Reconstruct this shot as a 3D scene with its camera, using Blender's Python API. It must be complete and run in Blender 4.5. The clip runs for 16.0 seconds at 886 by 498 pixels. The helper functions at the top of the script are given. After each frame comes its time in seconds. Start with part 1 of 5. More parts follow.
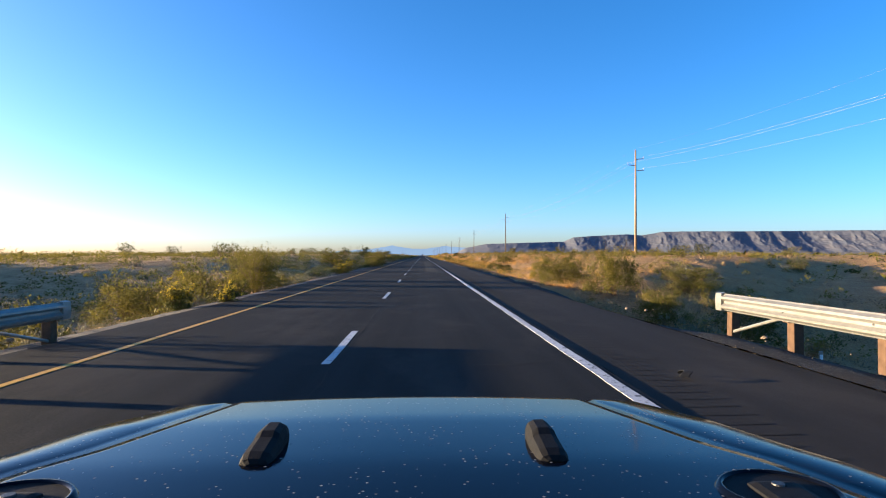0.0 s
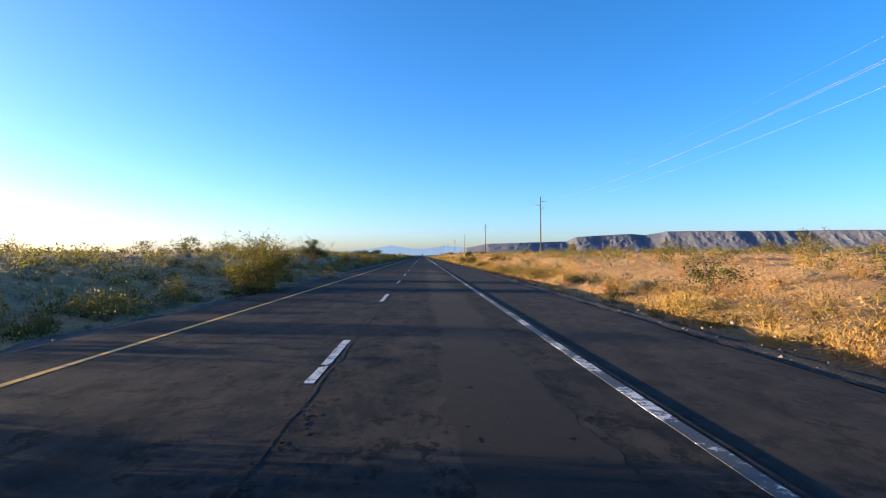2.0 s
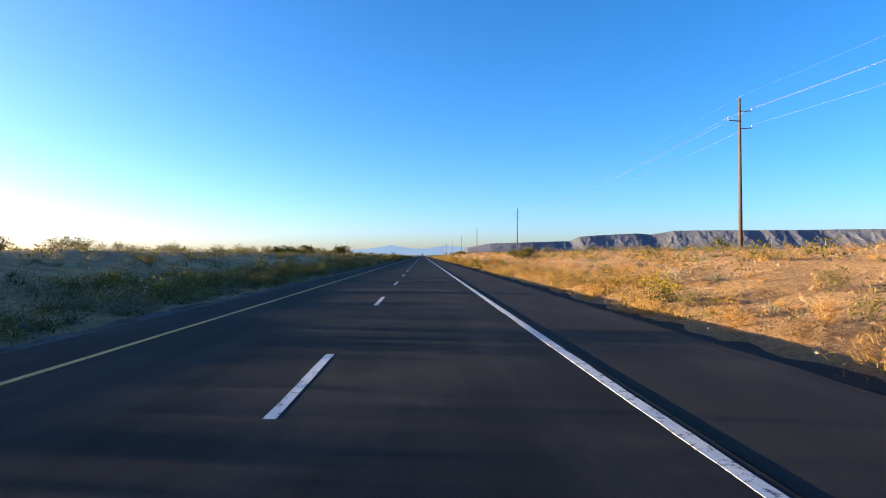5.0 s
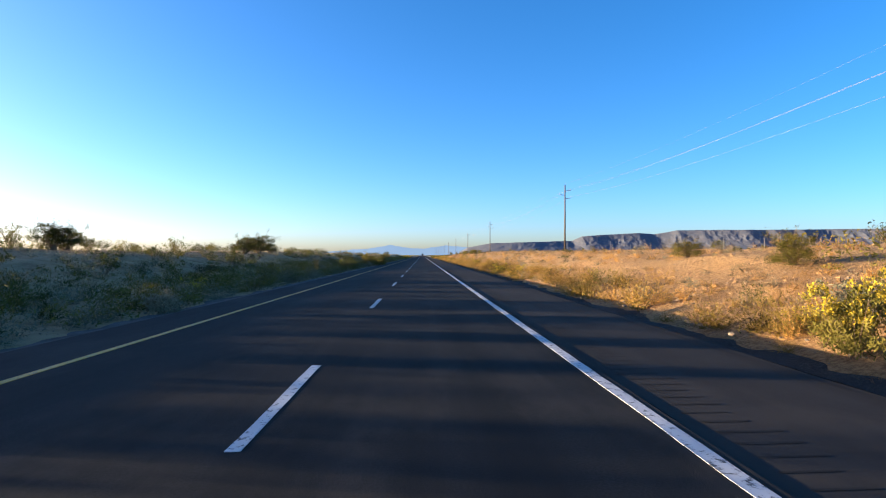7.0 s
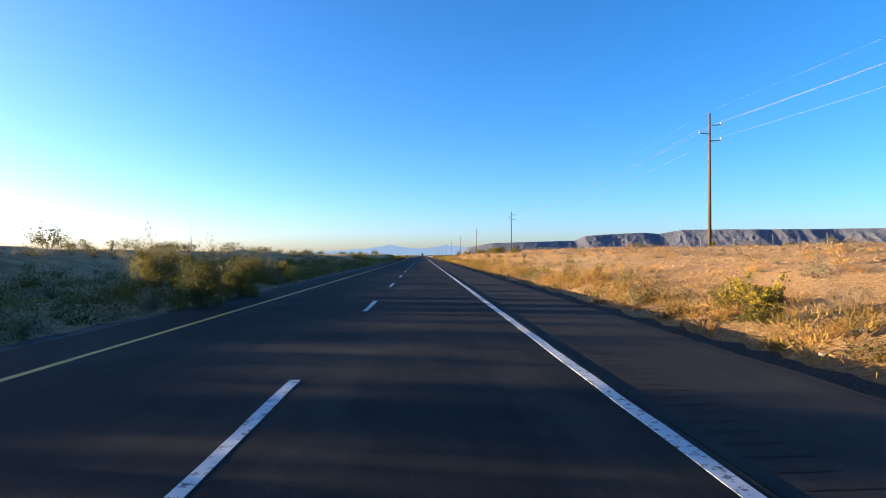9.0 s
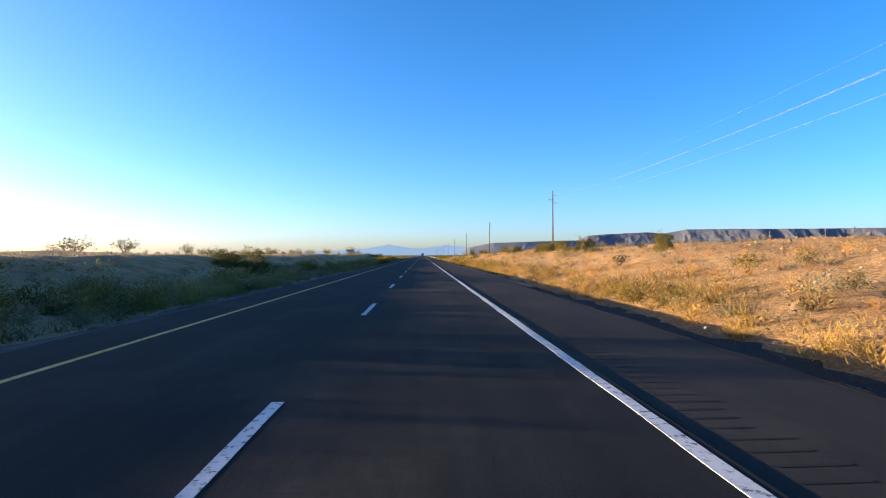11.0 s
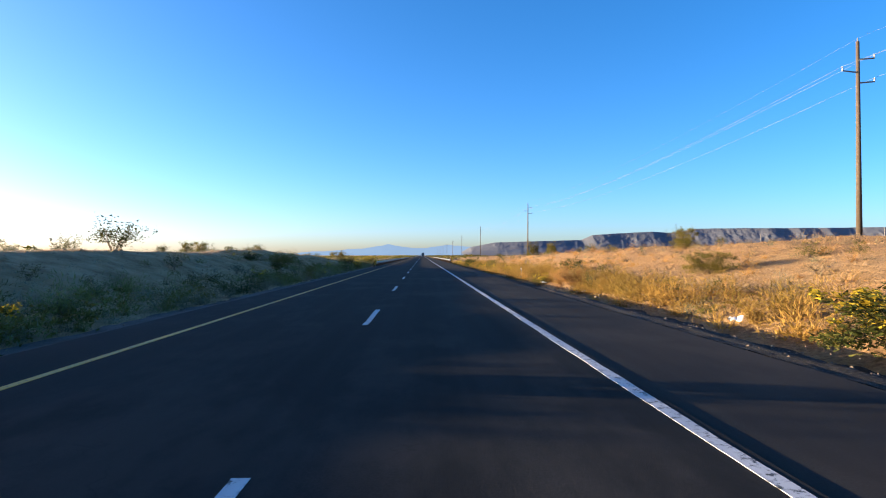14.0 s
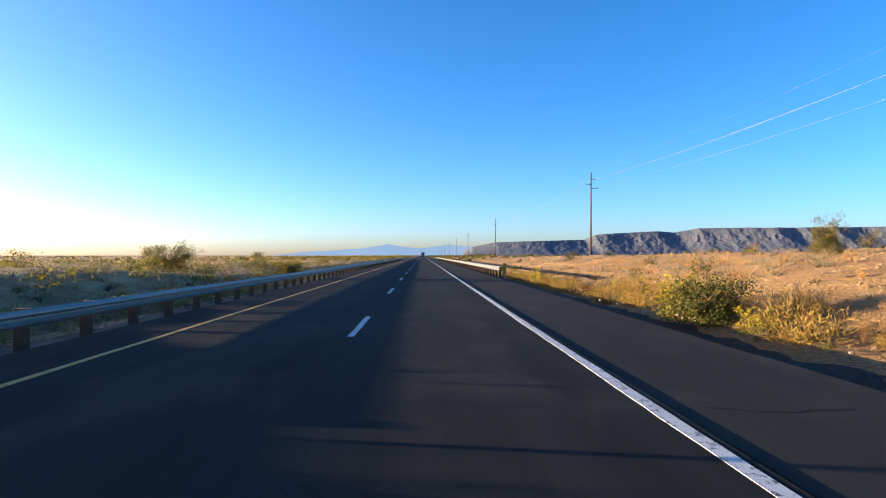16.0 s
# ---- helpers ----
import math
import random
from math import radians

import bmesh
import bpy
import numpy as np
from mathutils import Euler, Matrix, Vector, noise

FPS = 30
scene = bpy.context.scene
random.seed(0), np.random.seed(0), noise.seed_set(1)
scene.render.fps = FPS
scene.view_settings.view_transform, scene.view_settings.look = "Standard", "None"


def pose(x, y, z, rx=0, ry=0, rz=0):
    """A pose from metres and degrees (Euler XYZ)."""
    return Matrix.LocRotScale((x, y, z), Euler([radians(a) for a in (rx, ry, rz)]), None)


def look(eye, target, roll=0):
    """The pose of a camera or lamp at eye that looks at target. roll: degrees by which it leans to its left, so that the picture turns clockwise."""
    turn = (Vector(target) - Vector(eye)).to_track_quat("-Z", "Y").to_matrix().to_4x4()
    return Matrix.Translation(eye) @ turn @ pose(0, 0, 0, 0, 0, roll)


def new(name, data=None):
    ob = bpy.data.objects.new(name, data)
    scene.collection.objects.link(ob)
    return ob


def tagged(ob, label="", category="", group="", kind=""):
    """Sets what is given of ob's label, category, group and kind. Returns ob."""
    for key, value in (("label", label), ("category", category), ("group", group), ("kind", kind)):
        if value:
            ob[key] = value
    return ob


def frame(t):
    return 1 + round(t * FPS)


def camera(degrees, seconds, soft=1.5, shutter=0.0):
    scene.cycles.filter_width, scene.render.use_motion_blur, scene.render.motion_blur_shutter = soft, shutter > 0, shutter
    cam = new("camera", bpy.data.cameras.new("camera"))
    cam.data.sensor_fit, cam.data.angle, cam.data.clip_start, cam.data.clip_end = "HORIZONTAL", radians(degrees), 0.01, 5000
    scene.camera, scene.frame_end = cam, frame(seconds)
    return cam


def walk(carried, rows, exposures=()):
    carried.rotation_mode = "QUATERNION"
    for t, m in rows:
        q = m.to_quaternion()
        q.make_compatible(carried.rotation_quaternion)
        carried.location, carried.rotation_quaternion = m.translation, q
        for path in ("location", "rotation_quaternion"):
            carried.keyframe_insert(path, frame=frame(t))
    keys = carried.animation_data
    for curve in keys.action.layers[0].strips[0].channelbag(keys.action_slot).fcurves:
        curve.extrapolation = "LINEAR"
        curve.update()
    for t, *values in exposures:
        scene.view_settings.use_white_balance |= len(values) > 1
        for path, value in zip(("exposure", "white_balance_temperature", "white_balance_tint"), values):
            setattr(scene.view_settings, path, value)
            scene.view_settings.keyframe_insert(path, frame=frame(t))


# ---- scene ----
import collections

EYE_HEIGHT = 1.55
cam = camera(76.0, 16.0, 1.08, 0.0)


def along(t):
    """Metres driven after t seconds at a steady 37 m/s."""
    return 0.002 * t ** 3 - 0.0376 * t ** 2 + 37.257 * t


# seconds, sideways drift, yaw to the right
DRIVE = [(0.0, 0.03, 2.1), (0.5, -0.01, 2.1), (1.0, -0.02, 2.1), (1.5, 0.0, 2.1), (2.0, 0.03, 2.1), (2.5, 0.05, 2.1),
         (3.0, 0.08, 2.1), (3.5, 0.08, 2.1), (4.0, 0.09, 2.1), (5.2, 0.1, 2.1), (6.5, 0.12, 2.1), (7.0, 0.15, 2.1),
         (7.5, 0.17, 2.1), (8.0, 0.19, 2.1), (8.5, 0.24, 2.1), (9.0, 0.24, 2.1), (10.2, 0.22, 2.1), (11.5, 0.12, 2.1),
         (12.0, 0.04, 2.1), (12.5, 0.01, 2.1), (13.0, -0.04, 2.1), (13.5, -0.06, 2.1), (14.0, -0.08, 2.1),
         (14.5, -0.07, 2.1), (15.0, -0.05, 2.1), (15.5, 0.0, 2.1), (16.0, 0.02, 2.1)]
walk(cam, [(t, pose(x, along(t), EYE_HEIGHT, 90.63, 0, -w)) for t, x, w in DRIVE], [(0, 1.5, 5750, 10)])

# ---- light ----
SUN_ELEVATION, SUN_LEFT = 5.45, 80.0      # degrees above the horizon, degrees to the left of the road's direction
world = bpy.data.worlds.new("sky")
scene.world = world
world.use_nodes = True
wn = world.node_tree.nodes
sky = wn.new("ShaderNodeTexSky")
sky.sky_type = "NISHITA"
sky.sun_disc = False
sky.sun_elevation = radians(SUN_ELEVATION)
sky.sun_rotation = radians(-SUN_LEFT)
sky.air_density, sky.dust_density, sky.ozone_density = 0.85, 5.5, 2.8
sky.altitude = 2000
tone = wn.new("ShaderNodeHueSaturation")
tone.inputs["Saturation"].default_value = 1.15
clear = wn.new("ShaderNodeMix")
clear.data_type, clear.blend_type = "RGBA", "MULTIPLY"
clear.inputs["Factor"].default_value = 1.0
clear.inputs["B"].default_value = (1.38, 1.13, 1.095, 1)
world.node_tree.links.new(sky.outputs[0], tone.inputs["Color"])
world.node_tree.links.new(tone.outputs[0], clear.inputs["A"])
world.node_tree.links.new(clear.outputs["Result"], wn["Background"].inputs["Color"])
wn["Background"].inputs["Strength"].default_value = 0.15

sun = new("sun", bpy.data.lights.new("sun", "SUN"))
sun.data.energy, sun.data.angle, sun.data.color = 9.5, radians(0.6), (1.0, 0.72, 0.4)
ca, sa = math.cos(radians(SUN_ELEVATION)), math.sin(radians(SUN_ELEVATION))
toward = Vector((-math.sin(radians(SUN_LEFT)) * ca, math.cos(radians(SUN_LEFT)) * ca, sa))
sun.matrix_world = look(tuple(toward * 60), (0, 0, 0))


# ---- materials ----
def nodes_of(name, rough=0.8, metal=0.0):
    m = bpy.data.materials.new(name)
    m.use_nodes = True
    b = m.node_tree.nodes["Principled BSDF"]
    b.inputs["Roughness"].default_value, b.inputs["Metallic"].default_value = rough, metal
    if rough > 0.72:
        b.inputs["Specular IOR Level"].default_value = 0.15
    return m, m.node_tree, b


def coords(tree, scale=(1, 1, 1), kind="Object"):
    tc, mp = tree.nodes.new("ShaderNodeTexCoord"), tree.nodes.new("ShaderNodeMapping")
    mp.inputs["Scale"].default_value = scale
    tree.links.new(tc.outputs[kind], mp.inputs["Vector"])
    return mp.outputs[0]


def noise_of(tree, vec, scale, detail=4, rough=0.6):
    n = tree.nodes.new("ShaderNodeTexNoise")
    n.inputs["Scale"].default_value, n.inputs["Detail"].default_value, n.inputs["Roughness"].default_value = scale, detail, rough
    if vec:
        tree.links.new(vec, n.inputs["Vector"])
    return n.outputs["Fac"]


def ramp_of(tree, fac, stops):
    r = tree.nodes.new("ShaderNodeValToRGB")
    els = r.color_ramp.elements
    while len(els) < len(stops):
        els.new(0.5)
    for e, (p, c) in zip(els, stops):
        e.position, e.color = p, (*c, 1) if len(c) == 3 else c
    tree.links.new(fac, r.inputs["Fac"])
    return r.outputs["Color"]


def blend(tree, fac, a, b, mode="MIX"):
    m = tree.nodes.new("ShaderNodeMix")
    m.data_type, m.blend_type = "RGBA", mode
    for sock, v in ((m.inputs["Factor"], fac), (m.inputs["A"], a), (m.inputs["B"], b)):
        if isinstance(v, (int, float)):
            sock.default_value = v
        elif isinstance(v, tuple):
            sock.default_value = (*v, 1)
        else:
            tree.links.new(v, sock)
    return m.outputs["Result"]


def bump_of(tree, bsdf, height, strength=0.4, distance=0.02):
    b = tree.nodes.new("ShaderNodeBump")
    b.inputs["Strength"].default_value, b.inputs["Distance"].default_value = strength, distance
    tree.links.new(height, b.inputs["Height"])
    tree.links.new(b.outputs[0], bsdf.inputs["Normal"])


def plain(name, color, rough=0.7, metal=0.0, grain=12.0, vary=0.25):
    """A painted or raw surface with fine and coarse variation."""
    m, tree, b = nodes_of(name, rough, metal)
    v = coords(tree)
    dark = tuple(c * (1 - vary) for c in color)
    light = tuple(min(1, c * (1 + vary)) for c in color)
    col = ramp_of(tree, noise_of(tree, v, grain), [(0.3, dark), (0.7, light)])
    col = blend(tree, noise_of(tree, v, grain / 9), col, dark)
    tree.links.new(col, b.inputs["Base Color"])
    bump_of(tree, b, noise_of(tree, v, grain * 4), 0.2, 0.005)
    return m


def leafy(name, dark, light, through_light=0.35):
    """Leaves and blades: each plant and each leaf differs a little, and light shines through."""
    m, tree, b = nodes_of(name, 0.65)
    info, geo = tree.nodes.new("ShaderNodeObjectInfo"), tree.nodes.new("ShaderNodeNewGeometry")
    mix = tree.nodes.new("ShaderNodeMath")
    mix.operation = "MULTIPLY_ADD"
    mix.inputs[1].default_value = 0.32
    half = tree.nodes.new("ShaderNodeMath")
    half.operation = "MULTIPLY"
    half.inputs[1].default_value = 0.68
    tree.links.new(info.outputs["Random"], half.inputs[0])
    tree.links.new(geo.outputs["Random Per Island"], mix.inputs[0])
    tree.links.new(half.outputs[0], mix.inputs[2])
    clump = tree.nodes.new("ShaderNodeMapRange")       # neighbouring clumps differ in age and dryness
    clump.inputs["From Min"].default_value, clump.inputs["From Max"].default_value = 0.36, 0.64
    clump.inputs["To Min"].default_value, clump.inputs["To Max"].default_value = -0.3, 0.3
    tree.links.new(noise_of(tree, geo.outputs["Position"], 0.9, 2), clump.inputs["Value"])
    both = tree.nodes.new("ShaderNodeMath")
    tree.links.new(mix.outputs[0], both.inputs[0])
    tree.links.new(clump.outputs[0], both.inputs[1])
    col = ramp_of(tree, both.outputs[0], [(0.1, dark), (0.9, light)])
    tree.links.new(col, b.inputs["Base Color"])
    b.inputs["Specular IOR Level"].default_value = 0.08
    tr, ms = tree.nodes.new("ShaderNodeBsdfTranslucent"), tree.nodes.new("ShaderNodeMixShader")
    ms.inputs[0].default_value = through_light
    tree.links.new(col, tr.inputs["Color"])
    tree.links.new(b.outputs[0], ms.inputs[1])
    tree.links.new(tr.outputs[0], ms.inputs[2])
    tree.links.new(ms.outputs[0], tree.nodes["Material Output"].inputs["Surface"])
    return m


def asphalt_material(name, sun_tint):
    """Worn asphalt; the shoulder kind is lighter and browner, standing in for low sun."""
    m, tree, b = nodes_of(name, 0.85)
    b.inputs["Specular IOR Level"].default_value = 0.06
    v = coords(tree)
    grain = noise_of(tree, v, 45, 5, 0.7)
    col = ramp_of(tree, grain, [(0.3, (0.0095, 0.01, 0.0103)), (0.72, (0.0305, 0.0305, 0.0302))])
    lanes = noise_of(tree, coords(tree, (1.6, 0.012, 1)), 1.0, 3)
    col = blend(tree, ramp_of(tree, lanes, [(0.38, (0, 0, 0)), (0.62, (0.85, 0.85, 0.85))]), col, (0.0125, 0.0128, 0.013))
    blots = ramp_of(tree, noise_of(tree, coords(tree, (0.5, 0.22, 1)), 1.0, 6, 0.65), [(0.5, (0, 0, 0)), (0.62, (0.45, 0.45, 0.45))])
    col = blend(tree, blots, col, (0.044, 0.04, 0.0355))
    vor = tree.nodes.new("ShaderNodeTexVoronoi")
    vor.feature = "DISTANCE_TO_EDGE"
    vor.inputs["Scale"].default_value = 0.45
    wob = tree.nodes.new("ShaderNodeVectorMath")
    wob.operation = "ADD"
    fine = tree.nodes.new("ShaderNodeTexNoise")
    fine.inputs["Scale"].default_value = 2.6
    tree.links.new(v, fine.inputs["Vector"])
    tree.links.new(v, wob.inputs[0])
    tree.links.new(fine.outputs["Color"], wob.inputs[1])
    tree.links.new(wob.outputs[0], vor.inputs["Vector"])
    crack = ramp_of(tree, vor.outputs["Distance"], [(0.0, (1, 1, 1)), (0.007, (0, 0, 0))])
    # a broken-up stretch of road, rutted and stained
    spl, span = tree.nodes.new("ShaderNodeSeparateXYZ"), tree.nodes.new("ShaderNodeMapRange")
    span.inputs["From Min"].default_value, span.inputs["From Max"].default_value = 20, 240
    tree.links.new(v, spl.inputs[0])
    tree.links.new(spl.outputs["Y"], span.inputs["Value"])
    rough_part = ramp_of(tree, span.outputs[0], [(0.1, (0, 0, 0)), (0.25, (1, 1, 1)), (0.48, (1, 1, 1)), (0.58, (0, 0, 0))])
    ruts = ramp_of(tree, noise_of(tree, coords(tree, (1.4, 0.7, 1)), 1.2, 9, 0.78), [(0.44, (0, 0, 0)), (0.6, (0.6, 0.6, 0.6))])
    col = blend(tree, blend(tree, 1.0, rough_part, ruts, "MULTIPLY"), col, (0.056, 0.047, 0.038))
    pits = ramp_of(tree, noise_of(tree, coords(tree, (1.5, 0.9, 1)), 1.5, 9, 0.8), [(0.53, (0, 0, 0)), (0.57, (0.9, 0.9, 0.9))])
    col = blend(tree, blend(tree, 1.0, rough_part, pits, "MULTIPLY"), col, (0.008, 0.008, 0.008))
    where = ramp_of(tree, noise_of(tree, coords(tree, (0.12, 0.03, 1)), 1.0, 2), [(0.52, (0, 0, 0)), (0.62, (0.5, 0.5, 0.5))])
    col = blend(tree, blend(tree, 1.0, crack, where, "MULTIPLY"), col, (0.015, 0.014, 0.014))
    # the brown of grazing sunlight is mixed into the shoulder's colour
    col = blend(tree, sun_tint, col, (0.062, 0.052, 0.044))
    tree.links.new(col, b.inputs["Base Color"])
    bump_of(tree, b, grain, 0.5, 0.006)
    return m


def paint_material(name, color, wear, scoured=0.13):
    """Road paint, worn through to the asphalt in places."""
    m, tree, b = nodes_of(name, 0.6)
    place = tree.nodes.new("ShaderNodeNewGeometry")
    v = place.outputs["Position"]
    spl, span, less = tree.nodes.new("ShaderNodeSeparateXYZ"), tree.nodes.new("ShaderNodeMapRange"), tree.nodes.new("ShaderNodeMath")
    span.inputs["From Min"].default_value, span.inputs["From Max"].default_value = 20, 240
    tree.links.new(v, spl.inputs[0])
    tree.links.new(spl.outputs["Y"], span.inputs["Value"])
    tired = ramp_of(tree, span.outputs[0], [(0.12, (0, 0, 0)), (0.19, (scoured * 0.42,) * 3), (0.39, (scoured * 0.42,) * 3), (0.43, (scoured,) * 3), (0.58, (scoured,) * 3), (0.66, (0, 0, 0))])
    gaps = ramp_of(tree, noise_of(tree, v, 0.55, 3), [(0.38, (0.22, 0.22, 0.22)), (0.54, (1, 1, 1))])
    tired = blend(tree, 1.0, tired, gaps, "MULTIPLY")
    less.operation = "SUBTRACT"
    tree.links.new(noise_of(tree, v, 9, 6, 0.75), less.inputs[0])
    tree.links.new(tired, less.inputs[1])
    chips = ramp_of(tree, less.outputs[0], [(wear, (0, 0, 0)), (wear + 0.08, (1, 1, 1))])
    long = ramp_of(tree, noise_of(tree, coords(tree, (3, 0.25, 1)), 1.0, 4), [(0.3, tuple(c * 0.72 for c in color)), (0.7, color)])
    col = blend(tree, chips, (0.03, 0.029, 0.0275), long)
    tree.links.new(col, b.inputs["Base Color"])
    bump_of(tree, b, noise_of(tree, v, 60), 0.3, 0.004)
    return m


def desert_material():
    m, tree, b = nodes_of("desert_soil", 0.95)
    v = coords(tree)
    soil = ramp_of(tree, noise_of(tree, v, 0.35, 6, 0.65), [(0.3, (0.25, 0.132, 0.052)), (0.55, (0.4, 0.228, 0.09)), (0.75, (0.5, 0.305, 0.135))])
    grit = ramp_of(tree, noise_of(tree, v, 9, 5, 0.75), [(0.4, (0.09, 0.048, 0.02)), (0.58, (0.54, 0.34, 0.155))])
    col = blend(tree, 0.5, soil, grit)
    far = ramp_of(tree, noise_of(tree, v, 0.02, 5), [(0.45, (0, 0, 0)), (0.65, (0.5, 0.5, 0.5))])
    col = blend(tree, far, col, (0.25, 0.185, 0.1))
    # the median's soil is greyer than the bank on the other side
    spl = tree.nodes.new("ShaderNodeSeparateXYZ")
    tree.links.new(v, spl.inputs[0])
    side = tree.nodes.new("ShaderNodeMapRange")
    side.inputs["From Min"].default_value, side.inputs["From Max"].default_value, side.inputs["To Max"].default_value = -6, -8, 0.8
    tree.links.new(spl.outputs["X"], side.inputs["Value"])
    pale = ramp_of(tree, noise_of(tree, v, 0.7, 6, 0.7), [(0.32, (0.22, 0.135, 0.066)), (0.5, (0.42, 0.275, 0.14)), (0.68, (0.58, 0.4, 0.22))])
    col = blend(tree, side.outputs[0], col, pale)
    tree.links.new(col, b.inputs["Base Color"])
    bump_of(tree, b, noise_of(tree, v, 2.6, 9, 0.72), 1.0, 0.35)
    return m


def gravel_material(name, lift):
    m, tree, b = nodes_of(name, 0.95)
    v = coords(tree)
    g = noise_of(tree, v, 22, 5, 0.8)
    col = ramp_of(tree, g, [(0.32, (0.012, 0.012, 0.012)), (0.52, (0.04, 0.036, 0.032)), (0.66, (0.15, 0.13, 0.105)), (0.8, (0.34, 0.29, 0.23))])
    col = blend(tree, ramp_of(tree, noise_of(tree, v, 0.8, 4), [(0.45 - lift, (0, 0, 0)), (0.7 - lift, (0.7, 0.7, 0.7))]), col, (0.03 + lift, 0.026 + lift * 0.9, 0.022 + lift * 0.8))
    tree.links.new(col, b.inputs["Base Color"])
    bump_of(tree, b, g, 0.9, 0.05)
    return m


def mesa_material():
    m, tree, b = nodes_of("haze_tinted_mesa_rock", 0.95)
    v = coords(tree)
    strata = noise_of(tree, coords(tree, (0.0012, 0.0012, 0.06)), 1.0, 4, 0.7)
    # distance haze is put into the rock colours as a blue-grey tint
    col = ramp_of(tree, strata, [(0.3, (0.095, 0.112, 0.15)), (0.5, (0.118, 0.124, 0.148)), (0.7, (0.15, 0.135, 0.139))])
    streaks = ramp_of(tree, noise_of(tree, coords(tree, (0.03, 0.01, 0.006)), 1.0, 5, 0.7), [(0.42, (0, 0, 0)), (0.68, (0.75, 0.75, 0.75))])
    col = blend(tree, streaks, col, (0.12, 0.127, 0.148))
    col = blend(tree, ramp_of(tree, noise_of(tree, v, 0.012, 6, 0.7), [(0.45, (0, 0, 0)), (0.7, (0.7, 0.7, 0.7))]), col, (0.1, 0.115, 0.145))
    tree.links.new(col, b.inputs["Base Color"])
    bump_of(tree, b, noise_of(tree, v, 0.03, 6), 0.4, 10.0)
    return m


def car_paint():
    """Near-black blue clear-coated paint with road dust specks."""
    m, tree, b = nodes_of("glossy_car_paint", 0.12)
    v = coords(tree)
    vor = tree.nodes.new("ShaderNodeTexVoronoi")
    vor.inputs["Scale"].default_value = 50
    tree.links.new(v, vor.inputs["Vector"])
    dots = ramp_of(tree, vor.outputs["Distance"], [(0.1, (1, 1, 1)), (0.17, (0, 0, 0))])
    some = ramp_of(tree, noise_of(tree, v, 14, 3), [(0.43, (0, 0, 0)), (0.56, (0.9, 0.9, 0.9))])
    spots = blend(tree, 1.0, dots, some, "MULTIPLY")
    tree.links.new(blend(tree, spots, (0.002, 0.003, 0.007), (0.26, 0.25, 0.23)), b.inputs["Base Color"])
    tree.links.new(blend(tree, spots, (0.1, 0.1, 0.1), (0.8, 0.8, 0.8)), b.inputs["Roughness"])
    b.inputs["Coat Weight"].default_value, b.inputs["Coat Roughness"].default_value = 0.0, 0.04
    b.inputs["Specular IOR Level"].default_value = 0.085
    return m


ASPHALT = asphalt_material("worn_asphalt", 0.0)
SHOULDER_ASPHALT = asphalt_material("sun_tinted_shoulder_asphalt", 0.2)
WHITE_PAINT = paint_material("white_road_paint", (0.52, 0.53, 0.54), 0.38, 0.12)
EDGE_PAINT = paint_material("white_edge_paint", (0.5, 0.51, 0.52), 0.39, 0.58)
YELLOW_PAINT = paint_material("yellow_road_paint", (0.6, 0.3, 0.005), 0.36, 0.03)
DESERT, GRAVEL, MESA = desert_material(), gravel_material("dark_gravel", 0.0), mesa_material()
PALE_GRAVEL = gravel_material("pale_gravel", 0.12)
PATCH = plain("asphalt_patch", (0.019, 0.018, 0.0165), 0.9, 0, 30, 0.45)
TAR = plain("tar_groove", (0.016, 0.015, 0.014), 0.9)
STEEL = plain("galvanised_steel", (0.24, 0.235, 0.215), 0.42, 0.45, 6)
POST_WOOD = plain("weathered_post_wood", (0.095, 0.058, 0.036), 0.9, 0, 9, 0.4)
POLE_WOOD = plain("utility_pole_wood", (0.3, 0.2, 0.13), 0.85, 0, 5, 0.35)
DARK_POLE_WOOD = plain("dark_pole_wood", (0.1, 0.075, 0.056), 0.85, 0, 5, 0.35)
ARM_STEEL = plain("grey_arm", (0.16, 0.15, 0.14), 0.6, 0.2)
PORCELAIN = plain("insulator_grey", (0.4, 0.38, 0.36), 0.3)
WIRE = plain("aluminium_wire", (0.18, 0.18, 0.18), 0.4, 0.2)
BLACK_PLASTIC = plain("black_plastic", (0.02, 0.02, 0.021), 0.5, 0, 60, 0.3)
STOP_RUBBER = plain("moulded_rubber", (0.006, 0.006, 0.0065), 0.74, 0, 60, 0.3)
RUBBER = plain("tyre_rubber", (0.018, 0.018, 0.018), 0.85)
RIM = plain("rim_alloy", (0.35, 0.35, 0.36), 0.35, 0.9)
CHROME = plain("bright_metal", (0.6, 0.6, 0.6), 0.25, 1.0)
CAR_PAINT = car_paint()
SIGN_YELLOW = plain("sign_yellow", (0.8, 0.45, 0.03), 0.5, 0, 8, 0.1)
SIGN_BLACK = plain("sign_black", (0.015, 0.015, 0.015), 0.6)
ROCK = plain("pale_rock", (0.23, 0.175, 0.125), 0.95, 0, 7, 0.4)
PALE_STONE = plain("pale_bank_stone", (0.4, 0.27, 0.155), 0.95, 0, 5, 0.5)
LITTER = plain("white_litter", (0.75, 0.75, 0.73), 0.6, 0, 20, 0.15)
STEM = plain("woody_stem", (0.2, 0.14, 0.09), 0.9, 0, 20, 0.4)
CREOSOTE = leafy("creosote_leaf", (0.05, 0.053, 0.011), (0.155, 0.128, 0.024), 0.42)
RABBIT = leafy("rabbitbrush_leaf", (0.035, 0.043, 0.009), (0.16, 0.134, 0.026), 0.22)
FLOWER = leafy("yellow_flower", (0.3, 0.21, 0.015), (0.52, 0.39, 0.03), 0.4)
